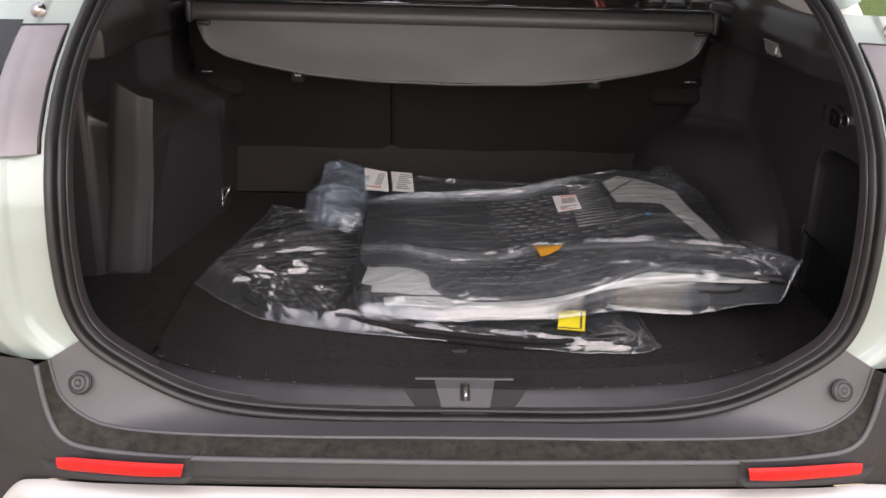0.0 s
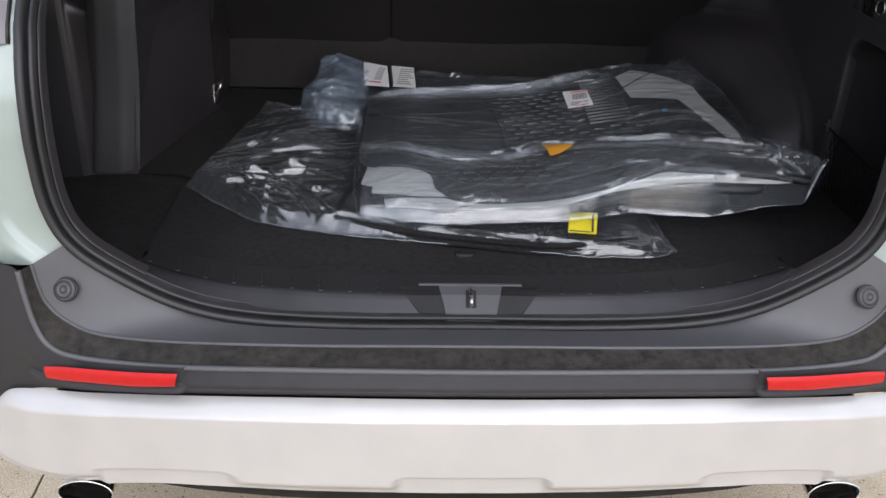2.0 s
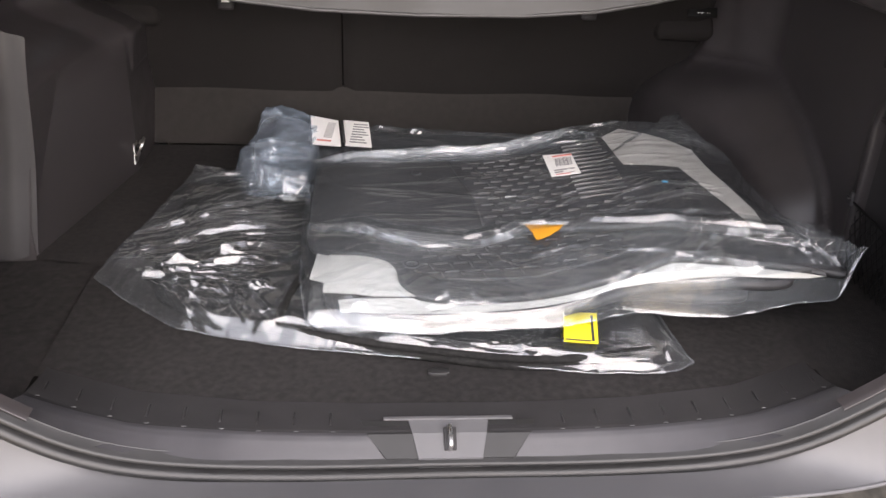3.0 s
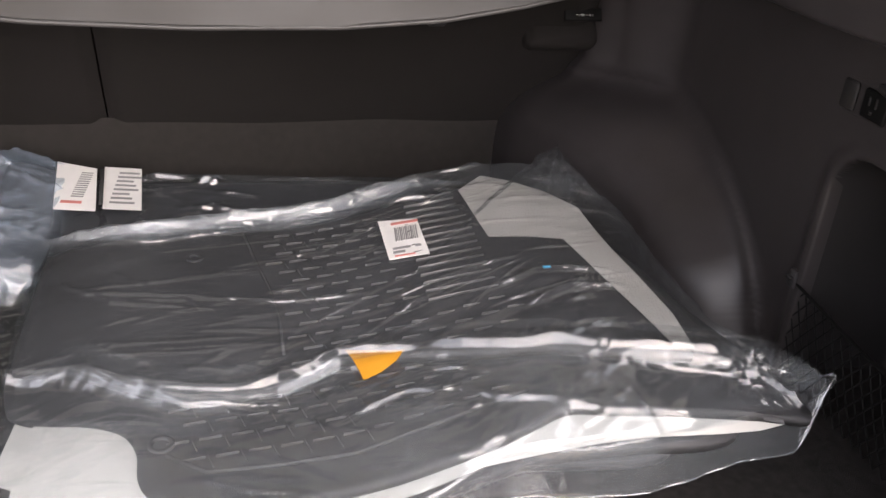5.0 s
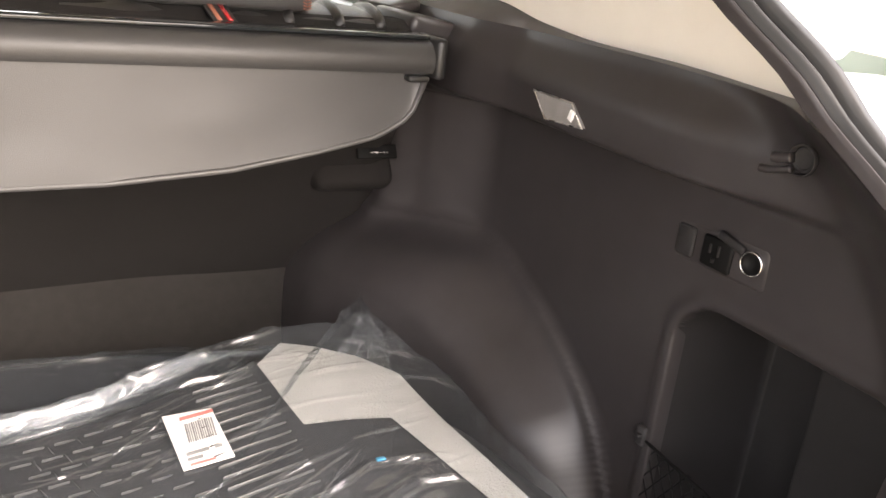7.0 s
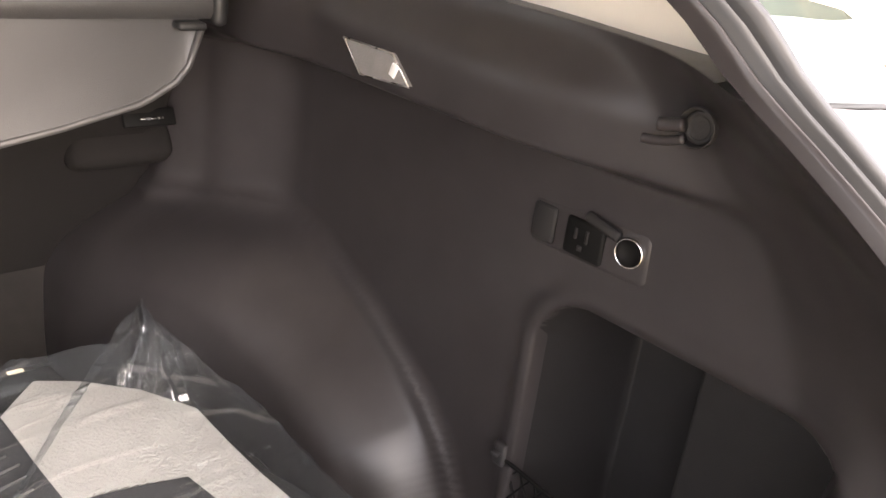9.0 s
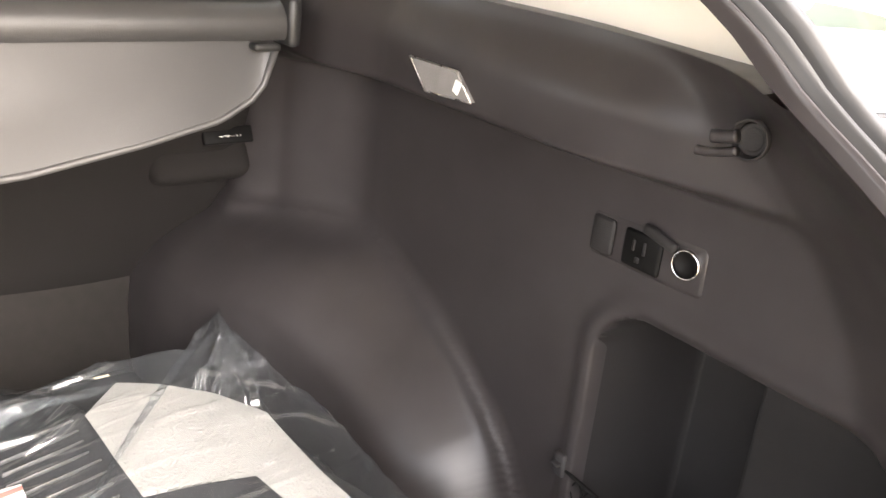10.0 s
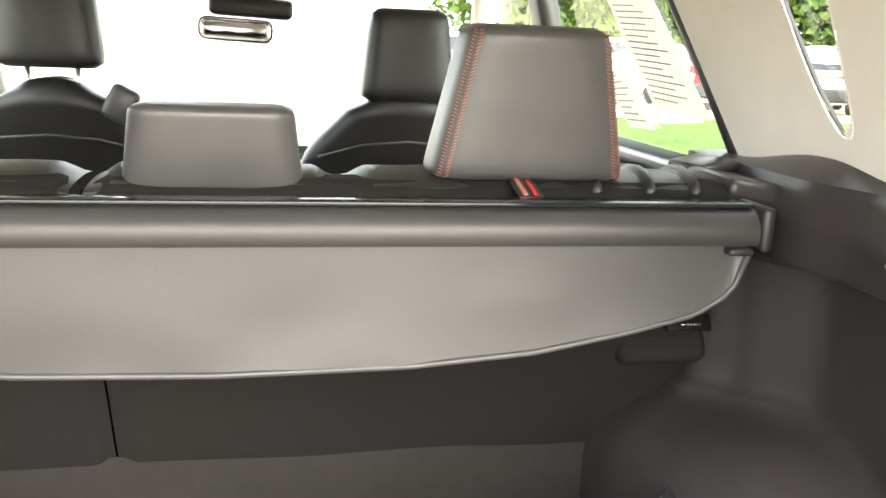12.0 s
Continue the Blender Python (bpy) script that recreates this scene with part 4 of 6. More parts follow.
def headrest(cx, wb, wt, z0, z1, deep=.11, stitched=True):
    """A padded headrest that narrows upward."""
    def f(u, v):
        z = lerp(z0, z1, v)
        w = lerp(wb, wt, v)
        a = 2 * math.pi * u
        ca, sa = math.cos(a), math.sin(a)
        q = 5.0
        r = (abs(ca) ** q + abs(sa) ** q) ** (-1 / q)
        end = min(1.0, (1 - abs(2 * v - 1) ** 14) ** .35)
        return (cx + w / 2 * ca * r * (.86 + .14 * end), 1.095 + deep / 2 * sa * r * (.6 + .4 * end) - .02 * v, z)
    vs, fs = grid(72, 26, f, wrap=True)
    fs = list(fs) + [tuple(range(0, 72 * 26, 26))[::-1], tuple(range(25, 72 * 26, 26))]
    return vs, fs


def make_headrest(cx, wb, wt, z0, z1, stitched):
    hr = part("headrest", headrest(cx, wb, wt, z0, z1), LEATHER, seat, "grey leatherette headrest with orange stitching" if stitched else "low grey leatherette headrest")
    for s in (1, -1):
        part("headrest_post", tube([(cx + s * .05, 1.10, z0 - .04), (cx + s * .05, 1.10, z0 + .02)], .006, 8), STEEL, hr)
    if stitched:
        for s in (1, -1):
            for off in (.93, .86):
                cords = []
                for k in range(44):
                    v = .03 + .94 * (k + .5) / 44
                    z = lerp(z0, z1, v)
                    w = lerp(wb, wt, v)
                    x = cx + s * w / 2 * off
                    y = 1.095 - .055 * (1 - off ** 5) ** .2 * min(1, .6 + .4 * (1 - abs(2 * v - 1) ** 14) ** .35) - .02 * v - .0006
                    dx = s * .0026 * (1 if off > .9 else -1)
                    cords.append(tube([(x - dx, y, z - .0012), (x + dx, y, z + .0012)], .0006, 5))
                part("stitching", joined(*cords), ORANGE_THREAD, hr, "row of orange stitches")
    return hr


make_headrest(.364, .248, .168, 1.283, 1.468, True)
make_headrest(-.388, .248, .168, 1.283, 1.468, True)
make_headrest(-.008, .205, .180, 1.268, 1.366, False)
pull = thing("seat_strap", (.36, 1.03, 1.28), "dark pull strap with an orange tag on the bench top", "strap")
part("webbing", moved(rbox(.030, .075, .003, .001), pose(.350, 1.030, 1.2835, 14)), LEATHER_DARK, pull)
for k in (-1, 1):
    part("tag_stripe", moved(rbox(.006, .060, .002, .0006, 1), pose(.350 + .0065 * k, 1.025, 1.2845, 14)), RED_PAINT if k > 0 else ORANGE_THREAD, pull, "orange woven stripe")

# ---- load cover: cassette and hanging vinyl end ----
cover = thing("load_cover", (0, .95, 1.23), "retracted grey vinyl load cover hanging from its cassette", "load cover")


def cassette():
    prof = [(-.026, .0), (-.030, .006), (-.030, .016), (-.028, .024), (-.020, .034), (-.014, .038), (.010, .042), (.026, .038), (.032, .02), (.028, .0), (.0, -.004)]
    return grid(40, len(prof), lambda u, v: (lerp(-.602, .602, u), .955 + prof[round(v * (len(prof) - 1))][0], 1.232 + prof[round(v * (len(prof) - 1))][1]))


cs = part("cassette", cassette(), VINYL, cover, "grey roller cassette")
part("cassette_rail", moved(rbox(1.20, .030, .006, .002), pose(0, .955, 1.2755)), DARK_GLASS, cover, "glossy black rail on the cassette")
for s in (1, -1):
    cap = part("cassette_cap", moved(rbox(.016, .070, .052, .006), pose(s * .610, .955, 1.251)), RUBBER, cover, "black end cap")
    part("cap_tab", moved(rbox(.030, .018, .008, .003), pose(s * .578, .927, 1.226)), RUBBER, cap)
hang = table([0, .2, .34, .45, .53, .565, .585, .590], [1.097, 1.101, 1.113, 1.133, 1.152, 1.172, 1.196, 1.224])


def flap(off):
    def f(u, v):
        x = lerp(-.590, .590, u)
        z = lerp(1.234, hang(abs(x)), v)
        sag = .006 * noise.noise(Vector((x * 3, z * 6, 0))) + .003 * noise.noise(Vector((x * 9, z * 14, 5)))
        return (x, .935 - .012 * v + sag * v + off, z)
    return grid(140, 24, f)


part("end_flap", joined(flap(0), flap(.006)), VINYL, cover, "stiff hanging vinyl end with a curved lower edge")
part("flap_hem", tube([(lerp(-.590, .590, k / 90), .925 + .006 * noise.noise(Vector((lerp(-.59, .59, k / 90) * 3, hang(abs(lerp(-.59, .59, k / 90))) * 6, 0))), hang(abs(lerp(-.590, .590, k / 90)))) for k in range(91)], .004, 6), LEATHER, cover, "sewn hem of the flap")

# ---- upper cabin sides ----
def upper_x(z):
    return .733 - .27 * (z - 1.30)


WIN = [(.948, 1.372), (.972, 1.356), (1.015, 1.41), (1.06, 1.50), (1.095, 1.60), (.995, 1.60), (.965, 1.48)]


def in_poly(y, z, poly):
    hit = False
    for i in range(len(poly)):
        (y0, z0), (y1, z1) = poly[i - 1], poly[i]
        if (z0 > z) != (z1 > z) and y < (y1 - y0) * (z - z0) / (z1 - z0) + y0:
            hit = not hit
    return hit


def upper_panel():
    nu, nv = 150, 60

    def yz(u, v):
        z = lerp(1.235, 1.585, v)
        y0, y1 = rim_depth(z) + .02, lerp(1.215, 1.40, (z - 1.29) / .295)
        return lerp(y0, y1, u), z

    def f(u, v):
        y, z = yz(u, v)
        near = smooth(y, rim_depth(z) + .01, rim_depth(z) + .10)
        return (min(upper_x(z), lerp(rim_x(min(z, 1.55)) - .018, upper_x(z), near)), y, z + .02 * smooth(y, .75, 1.0) * (1 - v) * (1 - smooth(y, 1.0, 1.2)))
    vs, fs = grid(nu, nv, f)
    keep = []
    for q in fs:
        y = sum(vs[i][1] for i in q) / 4
        z = sum(vs[i][2] for i in q) / 4
        if not in_poly(y, z, WIN):
            keep.append(q)
    return vs, keep


for s in (1, -1):
    fix = (lambda q: q) if s > 0 else flipped
    up = part("pillar_trim", fix(upper_panel()), BEIGE, suv, "beige plastic pillar trim")
    win_edge = [(upper_x(z) + .002, y, z) for y, z in WIN]
    part("window_seal", fix(tube(spline(win_edge, 60, closed=True), .0014, 8, closed=True)), BEIGE, up)
    part("dark_seal", fix(tube([(upper_x(z) + .012, y + .004, z) for y, z in ((.978, 1.352), (1.022, 1.41), (1.07, 1.50), (1.10, 1.58))], .006, 6)), RUBBER, up)
    qg = part("quarter_glass", fix(([(upper_x(z) + .02, y, z) for y, z in WIN], [tuple(range(len(WIN)))])), GLASS, up, soft=False)
    qg.visible_shadow = False
    part("sill_top", fix(grid(60, 6, lambda u, v: (lerp(trim_right(lerp(.40, 1.30, u), 1.30) - .001, .80, v), lerp(.40, 1.30, u), 1.2995 - belt_drop(lerp(.40, 1.30, u)) + .003 * math.sin(math.pi * v) + .026 * smooth(v, 0, .4) * smooth(lerp(.40, 1.30, u), .75, 1.0) * (1 - smooth(lerp(.40, 1.30, u), 1.02, 1.22))))), TRIM, up)
    # belt filler behind the seat side
    part("belt_guide", fix(joined(moved(rbox(.09, .13, .030, .010, 3), pose(.665, 1.10, 1.274, 0, 8, 0)), moved(rbox(.06, .09, .016, .006), pose(.66, 1.19, 1.292, 0, -10, 8)))), TRIM, up, "dark seat belt guide")
    # rear door: inner trim, glass and frame
    part("door_trim", fix(joined(moved(rbox(.07, .95, .62, .03, 3), pose(.775, 1.90, .93)), moved(rbox(.055, .95, .022, .009, 3), pose(.765, 1.90, 1.243)))), LEATHER, suv, "grey door trim")
    door = [(1.22, 1.25), (2.02, 1.235), (2.02, 1.585), (1.42, 1.585)]
    dg = part("door_glass", fix(([(upper_x(z) + .03, y, z) for y, z in door], [(0, 1, 2, 3)])), GLASS, suv, soft=False)
    dg.visible_shadow = False
    part("window_channel", fix(tube([(upper_x(1.24) + .015, 1.205, 1.235), (upper_x(1.4) + .015, 1.295, 1.40), (upper_x(1.58) + .015, 1.415, 1.585)], .017, 8)), RUBBER, suv)
    part("door_pillar", fix(moved(rbox(.05, .10, .40, .02, 3), pose(.715, 2.06, 1.41, 0, -15, 0))), LEATHER_DARK, suv)
    fg = part("front_glass", fix(([(upper_x(z) + .03, y, z) for y, z in ((2.1, 1.235), (3.0, 1.20), (2.52, 1.585), (2.1, 1.585))], [(0, 1, 2, 3)])), GLASS, suv, soft=False)
    fg.visible_shadow = False
    part("screen_pillar", fix(tube([(.64, 2.45, 1.60), (.72, 2.85, 1.33), (.76, 3.15, 1.10)], .045, 10, flat=.7)), BEIGE, suv)
    # outside of the body
    wheel_at = (.87, 3.56)
    def side_skin(u, v):
        y = lerp(.50, 4.2, u)
        low = .27
        for w in wheel_at:
            d = abs(y - w)
            if d < .42:
                low = max(low, .36 + math.sqrt(max(0, .42 ** 2 - d * d)))
        top = 1.27 - .24 * smooth(y, 2.9, 3.2)
        z = lerp(low, top, v)
        nose = smooth(y, 3.7, 4.25)
        return (.915 - .12 * smooth(z, 1.0, 1.3) - .03 * math.cos(4 * z) - .16 * nose ** 2, y, z)
    part("body_side", fix(grid(130, 16, side_skin)), PAINT, suv, "grey-green painted body side")
    for w in wheel_at:
        wheel = part("wheel", fix(moved(lathe([(.20, -.10), (.33, -.10), (.355, -.07), (.36, 0), (.355, .07), (.33, .10), (.22, .10), (.21, .06), (.0, .05)], 36), pose(.80, w, .36, 0, 90, 0))), RUBBER, suv, "black tyre on an alloy rim")
        part("rim", fix(moved(lathe([(.0, .085), (.06, .088), (.08, .07), (.19, .075), (.215, .098), (.22, .10)], 30), pose(.80, w, .36, 0, 90, 0))), STEEL, wheel)

roof = grid(20, 16, lambda u, v: (lerp(-.66, .66, u), lerp(.62, 2.45, v), 1.665 - .045 * abs(2 * u - 1) ** 2.5 - .03 * (2 * v - 1) ** 2))
part("roof", roof, PAINT, suv, "grey-green painted roof")
part("headliner", grid(20, 16, lambda u, v: (lerp(-.655, .655, u), lerp(.645, 2.45, v), 1.612 - .03 * abs(2 * u - 1) ** 3)), BEIGE, suv, "pale headliner")
part("front_bumper", grid(40, 12, lambda u, v: (lerp(-.80, .80, u), 4.40 - .30 * abs(2 * u - 1) ** 3 - .14 * abs(2 * v - .7) ** 2, lerp(.24, .905, v))), PAINT, suv, "grey-green painted front end")
part("bonnet", grid(20, 16, lambda u, v: (lerp(-.78, .78, u), lerp(3.15, 4.25, v), 1.09 - .05 * abs(2 * u - 1) ** 2 - .16 * v ** 2.2)), PAINT, suv)
part("front_end", grid(20, 10, lambda u, v: (lerp(-.80, .80, u), 4.25 + .12 * (1 - (2 * u - 1) ** 2) * math.sin(math.pi * (.3 + .5 * v)), lerp(.28, .93, v))), BLACK_PLASTIC, suv)
ws = part("windscreen", grid(12, 10, lambda u, v: (lerp(-.66, .66, u) * lerp(1.12, .96, v), lerp(3.14, 2.47, v) + .06 * (1 - (2 * u - 1) ** 2), lerp(1.09, 1.60, v))), GLASS, suv)
ws.visible_shadow = False
part("dashboard", grid(30, 10, lambda u, v: (lerp(-.70, .70, u), lerp(2.62, 3.12, v), 1.02 + .05 * math.sin(math.pi * v) + .03 * math.exp(-((lerp(-.70, .70, u) + .37) / .16) ** 2) * (1 - v))), LEATHER_DARK, suv, "dark dashboard top")
mir = part("rear_view_mirror", moved(rbox(.185, .03, .058, .02, 3), pose(-.018, 2.40, 1.461, 0, 2, 4)), BLACK_PLASTIC, suv, "rear-view mirror under a dark camera housing")
part("mirror_glass", moved(rbox(.172, .006, .048, .014, 3), pose(-.018, 2.382, 1.461, 0, 2, 4)), CHROME, mir)
part("camera_housing", moved(rbox(.21, .12, .05, .014, 2), pose(.02, 2.46, 1.518, 0, 2, 0)), LEATHER_DARK, mir)


def front_seat(cx, lift, name_label):
    st = thing("front_seat", (cx, 2.15, .35), name_label, "seat", "front seats")

    def back(u, v):
        a = 2 * math.pi * u
        z = lerp(.60, 1.345, v)
        w = .235 * (1 - .50 * smooth(v, .72, 1.0) ** 1.5)
        ca, sa = math.cos(a), math.sin(a)
        r = (abs(ca) ** 3 + abs(sa) ** 3) ** (-1 / 3)
        end = 1 - smooth(v, .94, 1.0) * .5
        return (cx + w * ca * r * end, 2.07 + .42 * (1 - v) * .55 - .0 + .075 * sa * r * end, z - .012 * (ca * r) ** 2 * v)
    vs, fs = grid(48, 36, back, wrap=True)
    fs = list(fs) + [tuple(range(35, 48 * 36, 36))]
    b = part("backrest", (vs, fs), LEATHER_DARK, st)
    part("back_seam", tube([(cx - .20, 2.02, 1.19), (cx - .1, 1.99, 1.222), (cx, 1.985, 1.23), (cx + .1, 1.99, 1.222), (cx + .20, 2.02, 1.19)], .003, 6), LEATHER, b)
    part("cushion", moved(rbox(.48, .50, .16, .05, 3), pose(cx, 2.50, .60, 6)), LEATHER_DARK, st)

    def rest(u, v):
        a = 2 * math.pi * u
        ca, sa = math.cos(a), math.sin(a)
        r = (abs(ca) ** 4 + abs(sa) ** 4) ** (-1 / 4)
        end = min(1.0, (1 - abs(2 * v - 1) ** 8) ** .4)
        return (cx + lerp(.108, .085, v) * ca * r * (.8 + .2 * end), 2.05 + .055 * sa * r * (.55 + .45 * end), lerp(1.315, 1.518, v) + lift)
    vs, fs = grid(48, 22, rest, wrap=True)
    fs = list(fs) + [tuple(range(0, 48 * 22, 22))[::-1], tuple(range(21, 48 * 22, 22))]
    h = part("headrest", (vs, fs), LEATHER_DARK, st, "black leatherette headrest")
    for s in (1, -1):
        part("headrest_post", tube([(cx + s * .05, 2.06, 1.25), (cx + s * .05, 2.06, 1.36 + lift)], .006, 8), STEEL, h)
    return st


front_seat(.368, 0, "black leatherette front passenger seat")
drv = front_seat(-.385, .05, "black leatherette driver seat with a raised headrest")
part("shoulder_wedge", moved(rbox(.06, .05, .075, .012), pose(-.245, 2.02, 1.295, 0, 28, 0)), LEATHER, drv)

# ---- tailgate, swung up ----
def gate(off, mat_in):
    def f(u, v):
        a = radians(18)
        t = lerp(0, 1.08, v)
        bend = .13 * smooth(t, .45, .75) * (t - .45)
        x = lerp(-1, 1, u) * lerp(.56, .70, smooth(v, 0, .5))
        return (x, .62 - t * math.cos(a) * .98, 1.655 + t * math.sin(a) + bend - .035 * abs(2 * u - 1) ** 3 + off)
    return grid(30, 30, f)


tg = part("tailgate", gate(.0, PAINT), PAINT, suv, "grey-green painted tailgate swung up")
part("tailgate_lining", gate(-.055, BEIGE), TRIM, tg, "dark plastic tailgate lining")
part("tailgate_edge", tube([gate(-.028, None)[0][k * 30 + 29] for k in range(30)], .03, 8), PAINT, tg)
part("tailgate_latch", moved(rbox(.08, .05, .05, .008), pose(0, -.40, 1.93, 18)), BLACK_PLASTIC, tg)
for s in (1, -1):
    part("gas_strut", tube([(s * .60, .46, 1.44), (s * .60, .05, 1.72)], .011, 8), RUBBER, tg)

# ---- bagged floor mats on the cargo floor ----
def relief(X, Y, folds):
    """Height of sharp folds over points X, Y: each fold is (line, height, width before its crest, width behind it)."""
    H = np.zeros(len(X))
    for n, (line, tall, fore, aft) in enumerate(folds):
        pts = np.array(line, float)
        step = np.hypot(*(pts[1:] - pts[:-1]).T)
        run = np.concatenate(([0], np.cumsum(step)))
        best, side, at = np.full(len(X), 9.0), np.ones(len(X)), np.zeros(len(X))
        for k in range(len(pts) - 1):
            (ax, ay), (bx, by) = pts[k], pts[k + 1]
            dx, dy = (bx - ax) / step[k], (by - ay) / step[k]
            t = np.clip((X - ax) * dx + (Y - ay) * dy, 0, step[k])
            d = np.hypot(X - ax - t * dx, Y - ay - t * dy)
            near = d < best
            cross = dx * (Y - ay) - dy * (X - ax)
            if bx < ax:
                cross = -cross
            best = np.where(near, d, best)
            side = np.where(near, cross, side)
            at = np.where(near, (run[k] + t) / run[-1], at)
        # each fold swells, narrows and fades along its way
        run_at, ph = at * run[-1], n * 2.4
        wave = np.sin(run_at * 28 + ph) + .7 * np.sin(run_at * 61 + 2 * ph) + .4 * np.sin(run_at * 119 + 3 * ph)
        tall = tall * np.clip(.80 + .18 * wave, .4, 1.15)
        best = np.abs(best + np.where(side > 0, 1, -1) * fore * .12 * np.sin(run_at * 75 + 1.7 * ph))
        w = np.where(side > 0, aft, fore)
        ends = np.clip(np.minimum(at, 1 - at) / .22, 0, 1) ** .8
        H += tall * ends * np.clip(1 - best / w, 0, 1) ** 1.1
    return H


def shards(X, Y, turn, long, wide, tall, seed):
    """Crumpled film: flat three-cornered facets, long and wide in metres, of random height, in patches."""
    H = np.zeros(len(X))
    for o, (grow, part_of) in enumerate(((1.0, 1.0), (.52, .55))):
        a = turn + .5 * o
        bend = .25 * wide * np.sin(X * 37 + Y * 23 + seed) + .2 * wide * np.sin(Y * 71 - X * 19)
        u = ((X + bend) * math.cos(a) + Y * math.sin(a)) / (long * grow)
        v = ((Y + bend) * math.cos(a) - X * math.sin(a)) / (wide * grow)
        u = u + .5 * v
        i, j = np.floor(u), np.floor(v)
        p, q = u - i, v - j
        high = lambda m, k: (np.sin(m * 127.1 + k * 311.7 + seed * 7.3 + o * 41.3) * 43758.5453) % 1.0
        h00, h10, h01, h11 = high(i, j), high(i + 1, j), high(i, j + 1), high(i + 1, j + 1)
        below = h00 + p * (h10 - h00) + q * (h11 - h10)
        above = h00 + q * (h01 - h00) + p * (h11 - h01)
        H += part_of * tall * (np.where(p > q, below, above) - .5)
    patch = np.sin(X * 13 + 2.1 * np.sin(Y * 9 + seed)) + np.sin(Y * 17 + 1.7 * np.sin(X * 8 - seed))
    return H * np.clip(.75 + .35 * patch, .25, 1.4)


def crumples(seed, count, box, turn, spread, long, wide, tall):
    """Short random folds inside box (x0, x1, y0, y1), most of them along the direction turn."""
    rnd = random.Random(seed)
    out = []
    for _ in range(count):
        cx, cy = rnd.uniform(box[0], box[1]), rnd.uniform(box[2], box[3])
        a, r, b = turn + rnd.gauss(0, spread), long * rnd.uniform(.4, 1.4), rnd.gauss(0, .12)
        ux, uy = math.cos(a) * r / 2, math.sin(a) * r / 2
        w = wide * rnd.uniform(.5, 1.5)
        out.append(([(cx - ux, cy - uy), (cx - uy * b, cy + ux * b), (cx + ux, cy + uy)], tall * rnd.uniform(.4, 1.3), w * rnd.uniform(.4, .8), w * rnd.uniform(1, 2)))
    return out


def finer(folds, k):
    """The same folds lower and narrower, with a thin companion beside every other crest."""
    out = []
    for n, (line, tall, fore, aft) in enumerate(folds):
        out.append((line, tall * k, min(fore, .62 * tall) * k, aft * .8))
        if n % 2:
            a, b = line[0], line[-1]
            out.append(([(lerp(a[0], b[0], .25), lerp(a[1], b[1], .25) + 1.2 * aft), (b[0], b[1] + .5 * aft)], tall * k * .5, min(fore, .62 * tall) * k * .6, aft * .5))
    return out


def straight_rim(poly, n):
    """n points along the straight sides of an outline, evenly spaced."""
    p = np.array(poly + poly[:1], float)
    run = np.concatenate(([0], np.cumsum(np.hypot(*(p[1:] - p[:-1]).T))))
    s = np.linspace(0, run[-1], n, endpoint=False)
    return [(float(np.interp(q, run, p[:, 0])), float(np.interp(q, run, p[:, 1])), 0) for q in s]


def film_sheet(poly, top, low, seed, folds, n=300, rings=110, wide=.16, ragged=.004, soft=.002, shard=None):
    """Bag film over an outline: it lies at top(x, y), falls to low(x, y) along its rim and carries sharp folds."""
    rim = [Vector(q) for q in straight_rim(poly, n)]
    c = sum(rim, Vector()) / n
    R = np.repeat(np.linspace(0, 1, rings + 1), n)
    X = c.x + (np.tile([q.x for q in rim], rings + 1) - c.x) * R
    Y = c.y + (np.tile([q.y for q in rim], rings + 1) - c.y) * R
    H = relief(X, Y, folds)
    if shard:
        H += shards(X, Y, *shard, seed)
    vs, fs = [], []
    for x, y, r, h in zip(X, Y, R, H):
        z = lerp(top(x, y), low(x, y), smooth(r, 1 - wide, 1.0))
        z += h * (1 - .6 * smooth(r, .97, 1.0)) + soft * noise.noise(Vector((x * 8, y * 8, seed)))
        e = ragged * smooth(r, .8, 1)
        vs.append((x + e * noise.noise(Vector((x * 30, y * 30, seed))), y + e * noise.noise(Vector((x * 30, y * 30, seed + 5))), z))
    for j in range(rings):
        for i in range(n):
            a, b = j * n + i, j * n + (i + 1) % n
            fs.append((a, a + n, b + n, b))
    return vs, fs


def flat_film(poly, low, seed):
    return sheet(poly, lambda x, y, r: low(x, y) - .004 + .002 * noise.noise(Vector((x * 20, y * 20, seed))), 120, 14)


def bars(rows, o, ux, uy, up, mat, parent, name="print_bar"):
    """Bars of print on a flat label: rows of (s, t, width, height) in metres from its corner o."""
    for s, t, w, h in rows:
        c = Vector(o) + Vector(ux) * (s + w / 2) + Vector(uy) * (t + h / 2) + Vector(up) * .0009
        m = Matrix((Vector(ux).to_4d(), Vector(uy).to_4d(), Vector(up).to_4d(), (0, 0, 0, 1))).transposed()
        for i in range(3):
            m[3][i] = 0
        m = Matrix.Translation(c) @ m.to_3x3().to_4x4()
        part(name, moved(rbox(w, h, .0006, 0), m), mat, parent, soft=False)


